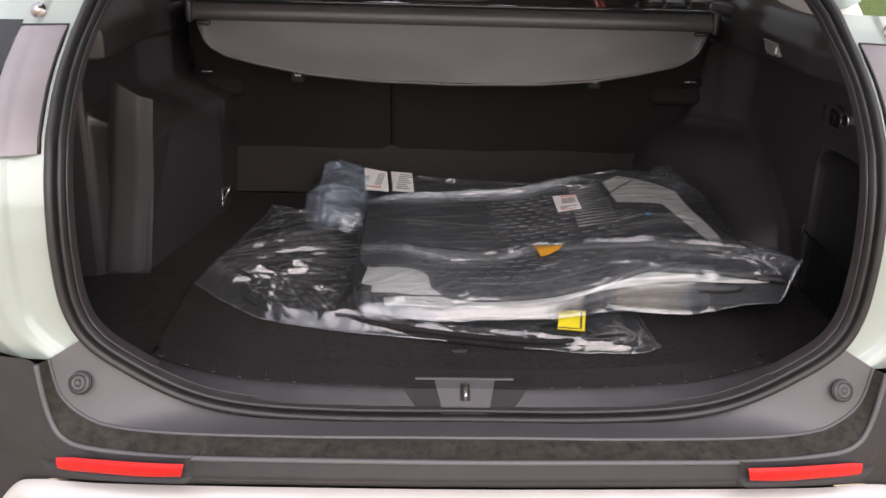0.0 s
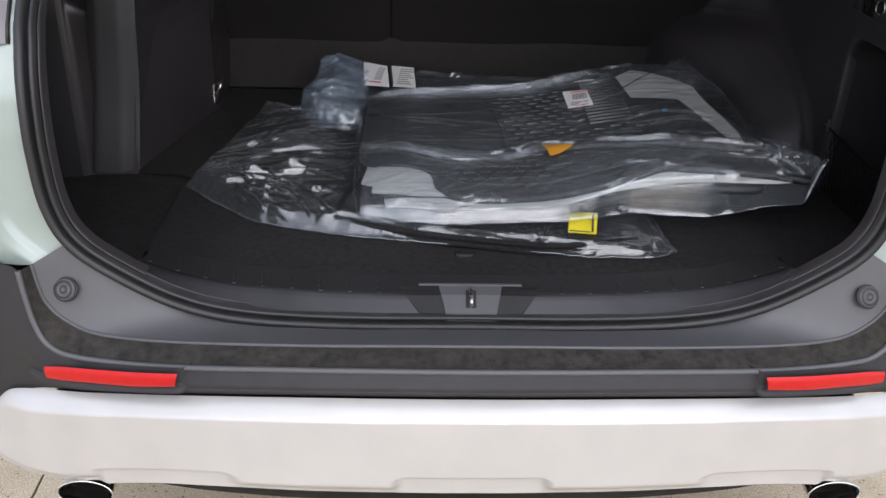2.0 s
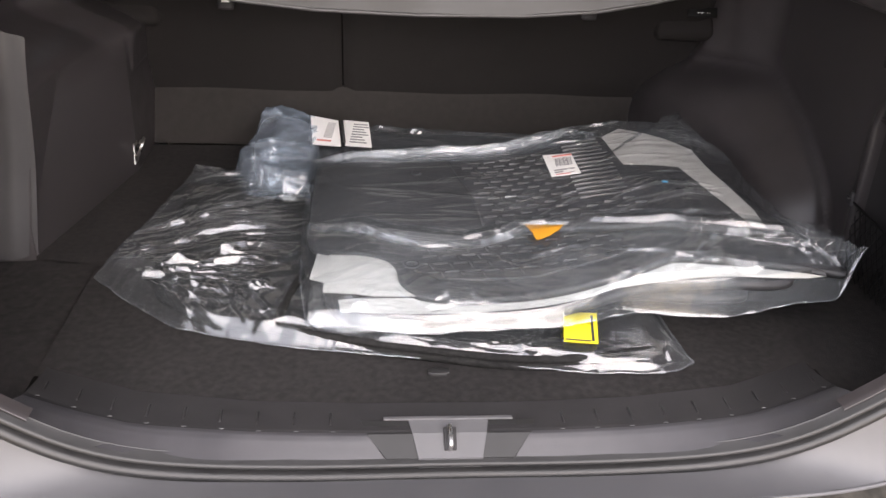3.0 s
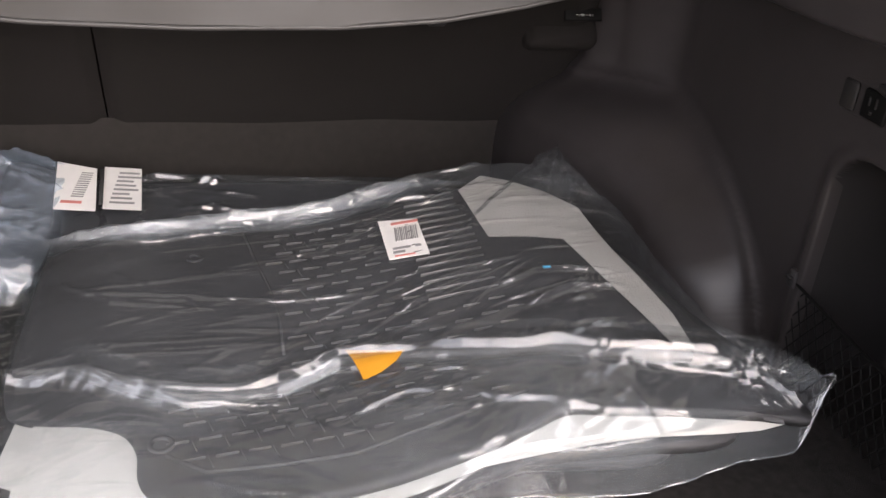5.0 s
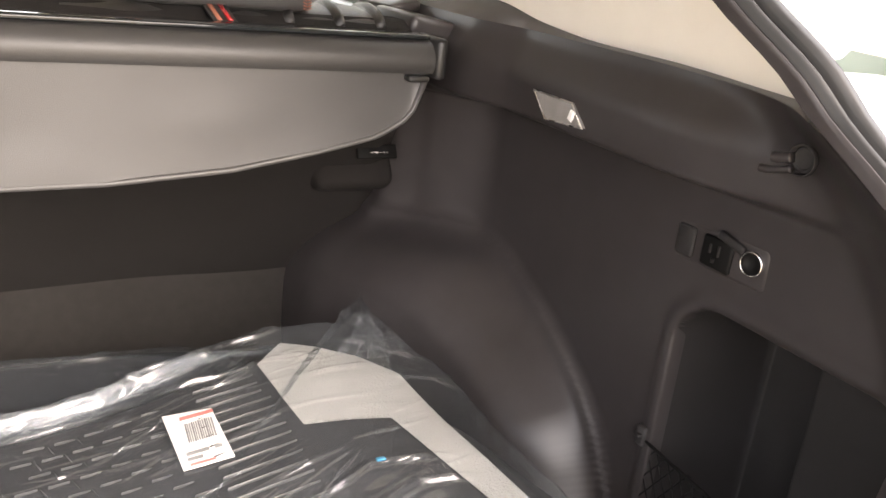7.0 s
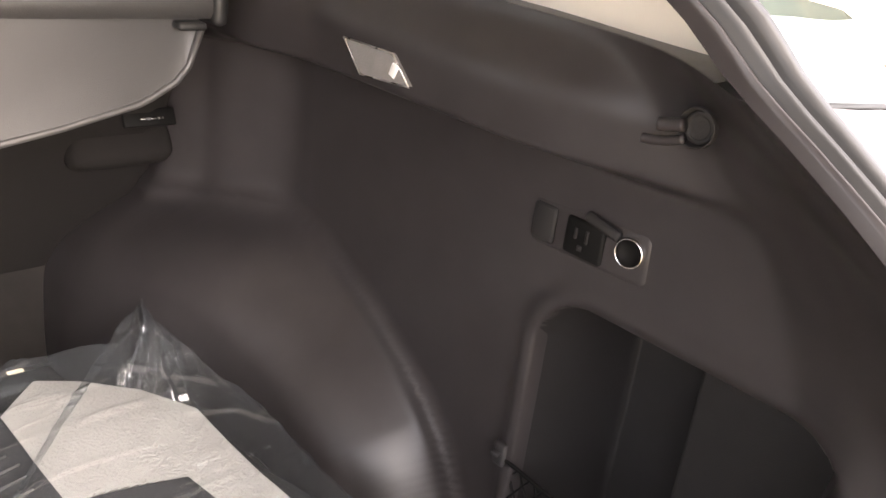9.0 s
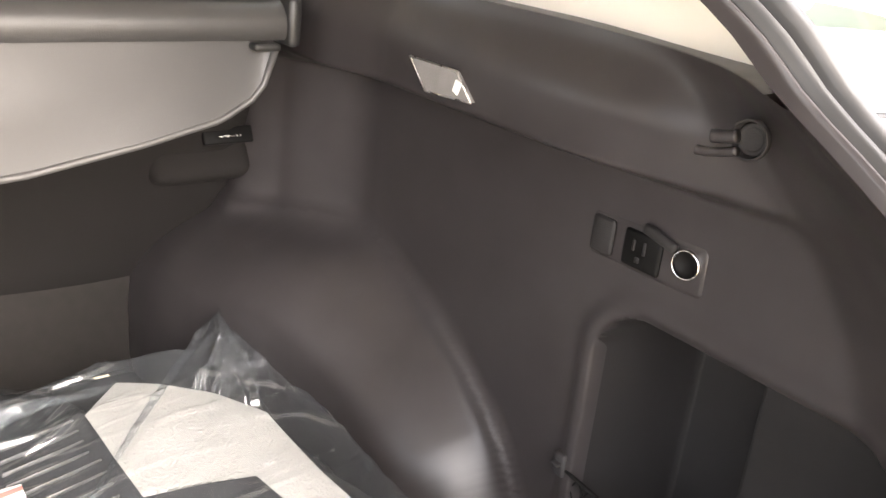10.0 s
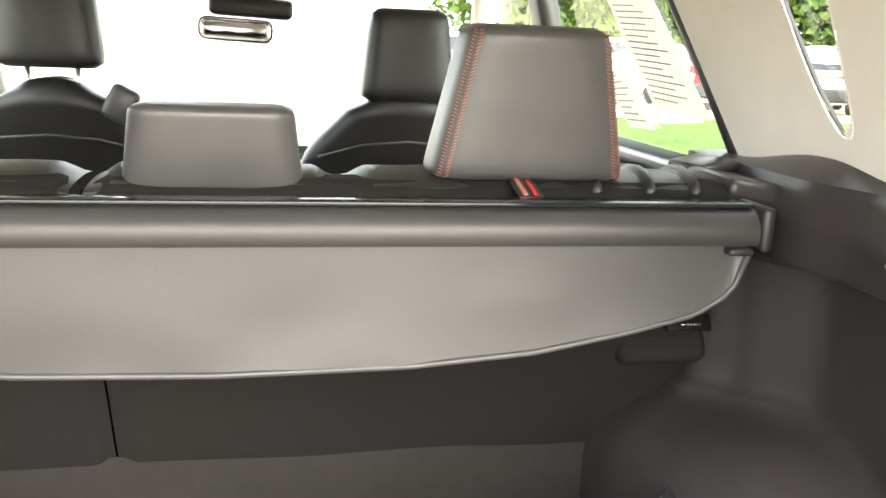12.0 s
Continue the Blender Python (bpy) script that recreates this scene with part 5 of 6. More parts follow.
def card(poly, z, thick=.0008, n=None):
    """A flat or bent sheet with straight edges; z(x, y) gives its height."""
    pts = []
    for (ax, ay), (bx, by) in zip(poly, poly[1:] + poly[:1]):
        for k in range(8):
            pts.append((lerp(ax, bx, k / 8), lerp(ay, by, k / 8)))
    cx, cy = sum(p[0] for p in pts) / len(pts), sum(p[1] for p in pts) / len(pts)
    m, vs, fs = len(pts), [], []
    R = 10
    for j in range(R + 1):
        for x, y in pts:
            q = (lerp(cx, x, j / R), lerp(cy, y, j / R))
            vs.append((q[0], q[1], z(*q)))
    for j in range(R):
        for i in range(m):
            a, b = j * m + i, j * m + (i + 1) % m
            fs.append((a, a + m, b + m, b))
    return vs, fs


# upper bag: rubber mats with paper between
def za(x, y):
    return .832 + .050 * smooth(x, .10, .45) - .014 * (1 - smooth(y, .28, .45)) - .010 * (1 - smooth(x, -.2, -.1)) + .003 * noise.noise(Vector((x * 4, y * 4, 2)))


bag_a = thing("bagged_rubber_mats", (.2, .6, .78), "black rubber floor mats with paper in a clear plastic bag", "floor mats")
RIDGE = [(-.205, .56), (-.136, .552), (-.09, .527), (-.036, .497), (.023, .485), (.079, .492), (.119, .514), (.15, .530), (.187, .526), (.249, .508), (.309, .486), (.37, .470), (.423, .448), (.494, .434), (.569, .412), (.64, .385)]
ridge_y = table([p[0] for p in RIDGE], [p[1] for p in RIDGE])
STRIP = [(-.168, .345), (-.095, .342), (-.023, .337), (.042, .337), (.112, .345), (.185, .352), (.275, .364), (.32, .373), (.362, .384), (.409, .371), (.461, .362), (.513, .353), (.553, .345), (.61, .335)]
strip_y = table([p[0] for p in STRIP], [p[1] for p in STRIP])
top_mat = [(-.195, .80), (-.190, .825), (-.165, .838), (-.05, .845), (.10, .862), (.25, .88), (.355, .892), (.372, .885), (.385, .80), (.415, .755), (.462, .766), (.480, .748), (.495, .62), (.512, .47), (.520, .43)] + [(x, y - .004) for x, y in reversed(RIDGE[2:14])] + [(-.14, .553), (-.185, .568), (-.197, .60)]
mat_a = part("rubber_mat", sheet(top_mat, lambda x, y, r: za(x, y) - .004 * smooth(r, .96, 1.0), 300, 30, thick=.008), MAT_RUBBER, bag_a, "black all-weather mat with raised treads")
# the second mat shows in front of the first one's edge
second = [(-.198, .62), (-.194, .525), (-.162, .490), (-.099, .468), (-.071, .449), (-.058, .421), (-.055, .388), (-.043, .365), (-.018, .346)] + STRIP[3:] + [(.60, .40), (.57, .52), (.53, .70), (.40, .74), (.1, .74), (-.15, .74)]
zs = lambda x, y: za(x, y) - .013
mat_b = part("rubber_mat", sheet(second, lambda x, y, r: zs(x, y) - .003 * smooth(r, .97, 1.0), 260, 26, thick=.008), MAT_RUBBER, bag_a, "black all-weather mat lying askew under another")
lower = [(-.15, .345), (-.06, .318), (.15, .330), (.30, .350), (.40, .342), (.50, .335), (.545, .36), (.545, .45), (.545, .62), (.545, .76), (.48, .87), (.25, .86), (0, .82), (-.16, .80), (-.18, .55)]
part("rubber_mat", sheet(lower, lambda x, y, r: za(x, y) - .034, 160, 16, thick=.012), MAT_RUBBER, bag_a)
part("rubber_mat", sheet([(x * .88 + .01, y * .85 + .08) for x, y in lower], lambda x, y, r: .797, 120, 10, thick=.012), MAT_RUBBER, bag_a)
part("paper_sheet", card([(.366, .873), (.409, .911), (.447, .884), (.487, .842), (.519, .785), (.519, .671), (.525, .585), (.528, .500), (.520, .43), (.500, .44), (.497, .536), (.487, .610), (.479, .742), (.464, .764), (.412, .751), (.371, .724), (.368, .796)], lambda x, y: za(x, y) + .002 + .0015 * noise.noise(Vector((x * 9, y * 9, 9)))), DIM_TISSUE, bag_a, "thin pale packing paper at the mat edge")
part("paper_sheet", card([(-.160, .500), (-.10, .490), (-.04, .45), (-.02, .352), (-.095, .352), (-.168, .373), (-.165, .42)], lambda x, y: zs(x, y) - .006), PAPER, bag_a, "white folded paper sheet")
part("paper_sheet", card([(-.145, .356)] + [(x, y + .012) for x, y in STRIP[1:12]] + [(.56, .350), (.60, .340), (.55, .332), (.505, .333), (.455, .344), (.40, .344), (.355, .357), (.315, .354), (.272, .350), (.207, .338), (.11, .328), (.041, .318), (-.026, .316), (-.092, .318), (-.140, .325)], lambda x, y: zs(x, y) - .0105), PAPER, bag_a, "white paper edge under the mat")
part("card_sheet", card([(-.180, .512), (-.189, .416), (-.166, .402), (-.158, .490)], lambda x, y: zs(x, y) - .009), PAPER, bag_a)


def treads(zf, x0, x1, y0, y1, keep):
    out = []
    for i in range(int((x1 - x0) / .0310)):
        for j in range(int((y1 - y0) / .0255)):
            x = x0 + .0310 * i + (.0155 if j % 2 else 0)
            y = y0 + .0255 * j + .10 * (x - x0)
            if keep(x, y):
                out.append(moved(rbox(.0215, .0013, .0038, .0004, 1), pose(x, y, zf(x, y) + .0014, 0, 0, 9)))
                out.append(moved(rbox(.0016, .018, .0030, .0004, 1), pose(x + .0155, y - .004, zf(x, y) + .0006, 0, 0, 16)))
    return out


first = treads(za, .092, .40, .50, .88, lambda x, y: y > ridge_y(x) + .012 and x < .36 and y < .86 + .1 * (x - .1) and not (x > .255 and y > .585) and x > .092 - .04 * smooth(y, .72, .84))
for j in range(15):
    y = .60 + .0195 * j
    x = lerp(.312, .325, j / 14)
    first.append(moved(rbox(.088 if y < .80 else .075, .0022, .0046, .0007, 1), pose(x - .006, y, za(x, y) + .0015, 0, -7, 5)))
tr = part("tread", joined(*first), GLINT_RIB, mat_a, "raised tread ribs")
tagged(tr, kind="stuff")
tr = part("tread", joined(*treads(zs, -.02, .33, .375, .53, lambda x, y: strip_y(x) + .045 < y < ridge_y(x) - .004)), GLINT_RIB, mat_b, "raised tread ribs")
tagged(tr, kind="stuff")
part("mat_border", tube([(x, y, za(x, y) + .001) for x, y in ((.057, .842), (.070, .76), (.083, .69), (.090, .62), (.090, .545))], .0025, 6), MAT_RUBBER, mat_a)
part("mat_border", tube([(x, y, zs(x, y) + .001) for x, y in ((-.03, .41), (.007, .385), (.079, .386), (.152, .391), (.25, .41), (.33, .42))], .0025, 6), MAT_RUBBER, mat_b)
part("mat_eyelet", moved(lathe([(.011, 0), (.011, .002), (.007, .003), (.006, 0)], 18), pose(-.008, .777, za(-.008, .777) + .001)), MAT_RUBBER, mat_a)
part("mat_eyelet", moved(lathe([(.013, 0), (.013, .002), (.009, .003), (.008, 0)], 18), pose(-.035, .425, zs(-.035, .425) + .001)), MAT_RUBBER, mat_b)
part("blue_mark", moved(rbox(.010, .006, .001, .0003, 1), pose(.418, .626, za(.418, .626) + .002)), BLUE_DOT, mat_a, "small blue inspection mark")
part("amber_tag", card([(.157, .536), (.218, .515), (.208, .502), (.190, .492), (.170, .486)], lambda x, y: za(x, y) + .004 - .010 * (1 - smooth(y, .47, .515))), AMBER, bag_a, "amber paper tag under the film")

A_POLY = [(-.205, .852), (-.215, .70), (-.204, .42), (-.188, .306), (-.04, .280), (.175, .298), (.30, .342), (.38, .328), (.434, .328), (.54, .340), (.605, .340), (.655, .366), (.62, .410), (.575, .47), (.575, .60), (.580, .74), (.575, .86), (.574, .94), (.572, .995), (.570, 1.026),
          (.545, .975), (.515, .945), (.478, .958), (.44, .955), (.396, .965), (.25, .935), (.138, .905), (-.039, .876), (-.15, .868)]
A_FOLDS = [([(.37, .945), (.25, .922), (.10, .888), (-.06, .862), (-.18, .848)], .022, .014, .016), ([(.33, .912), (.20, .893), (.05, .858), (-.08, .838)], .013, .009, .014), ([(.20, .868), (.08, .846), (-.05, .822), (-.15, .822)], .008, .006, .014),
           ([(.42, .93), (.40, .955), (.385, .99)], .008, .008, .008), ([(.50, .92), (.54, .96), (.57, 1.02)], .014, .009, .009), ([(.52, .90), (.555, .95), (.571, 1.02)], .012, .006, .008), ([(.48, .94), (.52, .965), (.565, 1.01)], .012, .007, .008),
           ([(.545, .84), (.565, .80), (.572, .72)], .008, .006, .008), ([(.33, .59), (.40, .615), (.50, .60)], .010, .009, .014), ([(.36, .54), (.43, .57), (.50, .555)], .010, .007, .016), ([(-.17, .70), (-.10, .69), (.03, .665)], .006, .005, .010),
           ([(-.19, .80), (-.16, .72), (-.10, .67), (.0, .645)], .006, .004, .010), ([(.19, .72), (.30, .735), (.38, .765)], .005, .004, .008), ([(.17, .60), (.28, .635), (.40, .66)], .005, .004, .010), ([(-.02, .60), (.10, .585), (.22, .60)], .004, .003, .010),
           ([(.46, .90), (.52, .86), (.56, .80)], .009, .006, .010), ([(.50, .78), (.55, .76), (.575, .70)], .007, .005, .008)] + crumples(3, 44, (-.18, .52, .54, .88), .10, .20, .20, .005, .0045) + crumples(4, 26, (-.15, .40, .85, .94), .18, .4, .06, .008, .009)
a_low = lambda x, y: .785 + (.02 * smooth(x, .42, .6) + .075 * smooth(x, .605, .655) if y < .55 else (.085 - .03 * smooth(y, .7, .95)) * smooth(x, .42, .6) * (.35 + .65 * smooth(y, .85, 1.05))) + .03 * smooth(y, .85, 1.0) + .010 * smooth(y, .995, 1.03)
film_a = film_sheet(A_POLY, lambda x, y: za(x, y) + .005 - .013 * (1 - smooth(y - ridge_y(x), -.02, .0)), a_low, 3.0, finer(A_FOLDS, .7), 800, 250, wide=.03, shard=(.12, .075, .022, .0035))
part("plastic_bag", film_a, FILM, bag_a, "clear crinkled plastic bag")
part("bag_underside", flat_film([(.19 + (x - .19) * .86, .62 + (y - .62) * .86) for x, y in A_POLY], lambda x, y: .787, 4.0), FILM, bag_a)

# the loose mouth of the bag, folded back over the mats
HEM = [(-.188, .308), (-.092, .286), (-.045, .280), (.041, .290), (.11, .292), (.182, .300), (.28, .345), (.323, .338), (.367, .328), (.425, .328), (.545, .340), (.605, .340), (.655, .366)]
hem_y = table([p[0] for p in HEM], [p[1] for p in HEM])
MOUTH_FOLDS = [([(x, y) for x, y in RIDGE[1:]], .018, .013, .034), ([(-.128, .552), (-.072, .507), (-.012, .475), (.053, .466), (.122, .463), (.156, .488)], .007, .007, .012),
               ([(.13, .425), (.167, .445), (.207, .460), (.261, .442), (.293, .416), (.344, .390), (.40, .365)], .014, .010, .018), ([(.17, .50), (.20, .485), (.25, .48), (.30, .455)], .008, .006, .010),
               ([(.335, .41), (.37, .344), (.395, .31)], .007, .006, .006), ([(.39, .455), (.41, .424), (.445, .335)], .008, .006, .006), ([(.40, .45), (.43, .40), (.43, .36)], .006, .005, .006),
               ([(.395, .312), (.45, .33), (.53, .315)], .008, .006, .009), ([(.47, .42), (.54, .395), (.62, .385)], .008, .010, .012), ([(.56, .40), (.60, .36), (.615, .33)], .010, .006, .007), ([(.55, .37), (.61, .37), (.65, .366)], .010, .007, .007),
               ([(-.17, .345), (-.08, .322), (.0, .312), (.09, .322)], .009, .008, .010), ([(-.16, .325), (-.06, .306), (.06, .318), (.17, .325)], .008, .006, .008), ([(.02, .352), (.09, .345), (.15, .318)], .006, .005, .007),
               ([(-.01, .41), (.06, .395), (.14, .35)], .005, .005, .008), ([(-.03, .375), (.02, .365), (.06, .345)], .006, .006, .007), ([(.20, .36), (.28, .352), (.33, .365)], .005, .006, .008)]
MOUTH_FOLDS += crumples(12, 26, (-.17, .60, .34, .47), .15, .45, .09, .006, .005) + crumples(13, 34, (-.17, .25, .285, .335), .3, .8, .05, .009, .010) + crumples(14, 12, (.55, .64, .33, .41), .3, .7, .07, .009, .009)


def mouth():
    """The film runs from behind its ridge over the second mat down to the hem."""
    nu, nv = 660, 150
    X, Y = np.zeros(nu * nv), np.zeros(nu * nv)
    for i in range(nu):
        x = lerp(-.185, .650, i / (nu - 1))
        back = lerp(ridge_y(x) + .042 * smooth(x, -.185, -.12), hem_y(x) + .004, smooth(x, .60, .651))
        for j in range(nv):
            X[i * nv + j], Y[i * nv + j] = x, lerp(hem_y(x), back, j / (nv - 1))
    H = relief(X, Y, finer(MOUTH_FOLDS, .55)) + shards(X, Y, .1, .06, .018, .0045, 8.0)
    vs = []
    for k, (x, y, h) in enumerate(zip(X, Y, H)):
        v = (k % nv) / (nv - 1)
        z = za(x, y) + .006 - .014 * (1 - smooth(y - ridge_y(x), -.03, .0))
        z = lerp(lerp(.788, a_low(x, y), smooth(x, .25, .45)), z, min(1, .35 * smooth(y - hem_y(x), 0, .006) + .35 * smooth(y - hem_y(x), .004, .010) + .3 * max(0, (y - hem_y(x)) / max(.02, strip_y(x) - .006 - hem_y(x)))))
        z += h * min(1, v / .06, (1 - v) / .04) + .003 * noise.noise(Vector((x * 10, y * 14, 4)))
        vs.append((x + .003 * noise.noise(Vector((x * 26, y * 26, 1))), y + .003 * noise.noise(Vector((x * 26, y * 26, 6))), z))
    fs = []
    for i in range(nu - 1):
        for j in range(nv - 1):
            a = i * nv + j
            fs.append((a, a + nv, a + nv + 1, a + 1))
    return vs, fs


corner_back = [(.500, .938), (.530, .955), (.556, .985), (.572, 1.034), (.577, .985), (.580, .92), (.57, .89), (.53, .90)]
part("bag_corner", film_sheet(corner_back, lambda x, y: a_low(x, y) + .012, lambda x, y: a_low(x, y) + .004, 71.0, [([(.53, .92), (.556, .97), (.571, 1.03)], .020, .009, .010), ([(.515, .93), (.54, .965), (.567, 1.02)], .016, .007, .009)] + crumples(71, 14, (.50, .58, .90, 1.02), 1.1, .35, .07, .009, .013), 160, 60), FILM_CORNER, bag_a, "crumpled corner of the bag")


def hem(sheet_data, n):
    """The welded edge of a bag: a thin cord of plastic along its outline."""
    return tube(sheet_data[0][-n:], .0011, 5, closed=True)


part("bag_hem", hem(film_a, 800), FILM_CORNER, bag_a)
BACK_HEM = [(-.20, .835), (-.10, .838), (.02, .850), (.14, .872), (.25, .893), (.34, .915), (.39, .935), (.43, .957), (.396, .968), (.25, .938), (.138, .908), (-.039, .879), (-.15, .871), (-.207, .856)]
hem_folds = [([(-.19, .846), (-.05, .856), (.12, .880), (.28, .915), (.40, .955)], .008, .006, .012)] + crumples(77, 44, (-.18, .40, .845, .945), .25, .45, .05, .006, .006)
part("bag_fold", film_sheet(BACK_HEM, lambda x, y: za(x, y) + .013, lambda x, y: za(x, y) + .006 - .035 * smooth(y - .16 * max(0, x), .855, .885), 77.0, hem_folds, 360, 60, wide=.5, shard=(.3, .035, .012, .005)), FILM_HEM, bag_a, "milky folded hem of the clear bag")
part("bag_mouth", mouth(), FILM_FLAP, bag_a, "loose folded mouth of the clear bag")


def sticker(parent, corners, lift, label, marks=()):
    """A printed label lying on a bag: four corners, a print of bars."""
    o, a, b = Vector(corners[0]), Vector(corners[1]) - Vector(corners[0]), Vector(corners[3]) - Vector(corners[0])
    up = a.cross(b).normalized()
    w, h = a.length, b.length
    ux, uy = a.normalized(), (b - a.normalized() * b.dot(a.normalized())).normalized()
    vs = []
    for k in range(2):
        vs += [tuple(Vector(c) + up * (lift - .0006 * k)) for c in corners]
    lb = part("label", (vs, [(0, 1, 2, 3), (7, 6, 5, 4), (0, 4, 5, 1), (1, 5, 6, 2), (2, 6, 7, 3), (3, 7, 4, 0)]), LABEL, parent, label, soft=False)
    for mat, rows in marks:
        bars([(s * w, t * h, sw * w, sh * h) for s, t, sw, sh in rows], o + up * lift, ux, uy, up, mat, lb)
    return lb


BARCODE = [(.22 + .045 * k, .40, .018 if k % 3 else .03, .34) for k in range(13)]
sticker(bag_a, [(.239, .708, .8395), (.2905, .702, .850), (.2935, .804, .8505), (.242, .819, .840)], .0175, "white printed part label", [
    (GREY_INK, BARCODE + [(.12, .20, .45, .05), (.12, .11, .3, .05), (.68, .2, .15, .05)]), (RED_INK, [(.15, .82, .7, .06), (.15, .03, .5, .03)])])

# lower bag: carpet mats
bag_b = thing("bagged_carpet_mats", (-.05, .5, FLOOR), "black carpet floor mats in a clear plastic bag", "floor mats")
B_POLY = [(-.538, .515), (-.50, .70), (-.462, .90), (-.452, .935), (-.435, .926), (-.36, .907), (-.25, .905), (0, .90), (.30, .86), (.355, .60), (.352, .42), (.358, .34), (.364, .275), (.366, .258), (.345, .240), (.310, .226), (.179, .236), (-.014, .270), (-.183, .296), (-.265, .320), (-.382, .358), (-.461, .430)]
zb = lambda x, y: .763 + .010 * smooth(y, .3, .5) + .006 * noise.noise(Vector((x * 5, y * 5, 8)))
part("carpet_mat", sheet([(-.43, .52), (-.40, .86), (.0, .88), (.28, .84), (.31, .5), (.30, .27), (.15, .245), (-.02, .27), (-.17, .31), (-.25, .345), (-.36, .38)], lambda x, y, r: zb(x, y) - .004, 160, 20, thick=.012), MAT_CARPET, bag_b, "black carpet mat with a bound edge")
part("mat_binding", tube(spline([(.30, .27, .765), (.15, .245, .765), (-.02, .27, .766), (-.17, .31, .767), (-.25, .345, .768)], 60), .005, 7), MAT_CARPET, bag_b)
part("mat_fold", tube(spline([(-.20, .50, .772), (-.22, .42, .772), (-.235, .33, .768)], 20), .010, 8, flat=.6), MAT_CARPET, bag_b)
part("carpet_mat", sheet([(-.44, .50), (-.42, .80), (.0, .84), (.26, .80), (.29, .45), (.27, .29), (.0, .29), (-.25, .36), (-.37, .40)], lambda x, y, r: .757, 100, 8, thick=.010), MAT_CARPET, bag_b)
yt = part("yellow_tag", card([(.176, .272), (.224, .264), (.242, .350), (.192, .357)], lambda x, y: .777 + .01 * (x - .17)), YELLOW, bag_b, "bright yellow card tag under the film")
bars([(.040, .006, .0035, .072), (.002, .004, .036, .003)], (.176, .272, .7775), Vector((.99, -.16, 0)).normalized(), Vector((.19, .98, 0)).normalized(), Vector((0, 0, 1)), INK, yt)
B_FOLDS = [([(-.530, .492), (-.418, .487), (-.356, .518), (-.300, .560), (-.219, .572)], .020, .018, .034), ([(-.52, .475), (-.41, .462), (-.33, .50), (-.278, .512), (-.215, .49)], .013, .010, .016), ([(-.49, .455), (-.41, .452), (-.345, .424), (-.285, .412)], .014, .012, .020),
           ([(-.47, .42), (-.40, .42), (-.34, .385)], .010, .008, .010), ([(-.45, .405), (-.41, .372), (-.398, .35)], .008, .006, .006), ([(-.44, .44), (-.39, .40), (-.36, .36)], .008, .006, .007),
           ([(-.505, .535), (-.44, .546), (-.34, .607), (-.22, .672)], .016, .011, .026), ([(-.495, .605), (-.44, .632), (-.365, .690), (-.23, .712)], .012, .008, .022), ([(-.475, .72), (-.43, .76), (-.38, .798), (-.28, .838)], .012, .008, .014),
           ([(-.49, .66), (-.40, .72), (-.25, .765)], .006, .006, .012), ([(-.46, .84), (-.40, .865), (-.30, .875)], .007, .007, .010), ([(-.455, .90), (-.40, .90), (-.33, .90)], .008, .006, .008),
           ([(-.254, .455), (-.281, .415), (-.250, .37), (-.229, .337)], .012, .010, .012), ([(-.30, .43), (-.30, .38), (-.27, .33)], .009, .007, .010),
           ([(-.27, .325), (-.22, .340), (-.15, .320), (-.08, .302), (-.01, .290)], .015, .012, .018), ([(-.06, .300), (.05, .282), (.17, .258), (.29, .235)], .010, .008, .014), ([(-.24, .31), (-.10, .282), (.05, .258), (.20, .232)], .008, .006, .009),
           ([(.28, .34), (.31, .29), (.33, .24)], .009, .006, .010), ([(.30, .225), (.33, .240), (.365, .252)], .010, .007, .008), ([(.25, .23), (.29, .225), (.33, .232)], .008, .006, .007), ([(.33, .37), (.335, .32), (.36, .262)], .008, .006, .008),
           ([(.10, .36), (.13, .30), (.15, .27)], .004, .005, .006)]
_fan = random.Random(9)
for k in range(16):
    e = lerp(.41, .86, k / 15)
    B_FOLDS.append(([(-.525 + .12 * _fan.random(), .492 + .16 * max(0, k - 5) / 10), (-.40, lerp(.492, e, .62) + .008 * _fan.gauss(0, 1)), (-.215 - .06 * _fan.random(), e + .012 * _fan.gauss(0, 1))], .0075 * _fan.uniform(.5, 1.2), .006, .014))
B_FOLDS += [([(-.16 + .012 * k, .312 - .002 * k), (-.155 + .013 * k, .270 - .002 * k)], .006, .004, .004) for k in range(7)]
B_FOLDS += crumples(31, 30, (-.50, -.18, .52, .88), .45, .10, .24, .004, .006) + crumples(36, 26, (-.48, -.24, .34, .50), .3, .9, .07, .006, .007) + crumples(33, 24, (-.2, .34, .23, .34), .1, .6, .08, .007, .006) + crumples(34, 14, (-.46, -.25, .86, .93), .2, .5, .08, .007, .007)
f = film_sheet(B_POLY, lambda x, y: zb(x, y) + .004 + .008 * smooth(-x, .15, .35), lambda x, y: FLOOR + .005, 31.0, finer(B_FOLDS, .75), 960, 270, wide=.06, ragged=.003, shard=(.35, .085, .020, .0065))
part("plastic_bag", f, FILM_LOOSE, bag_b, "clear crinkled plastic bag")
part("bag_hem", hem(f, 960), FILM_CORNER, bag_b)

# rear bag: a narrow folded bag with two labels
bag_c = thing("bagged_trunk_mat", (0, 1.0, FLOOR), "folded dark mat in a bluish plastic bag with two labels", "floor mats")
C_POLY = [(-.350, .84), (-.352, .88), (-.335, 1.0), (-.335, 1.17), (-.31, 1.20), (-.22, 1.165), (-.19, 1.145), (0, 1.135), (.2, 1.115), (.38, 1.10), (.42, 1.0), (.30, .88), (0, .80), (-.2, .80), (-.25, .775), (-.33, .80)]
zc = lambda x, y: .790 + .016 * smooth(y, .95, 1.12) + .018 * (1 - smooth(x, -.30, -.18))
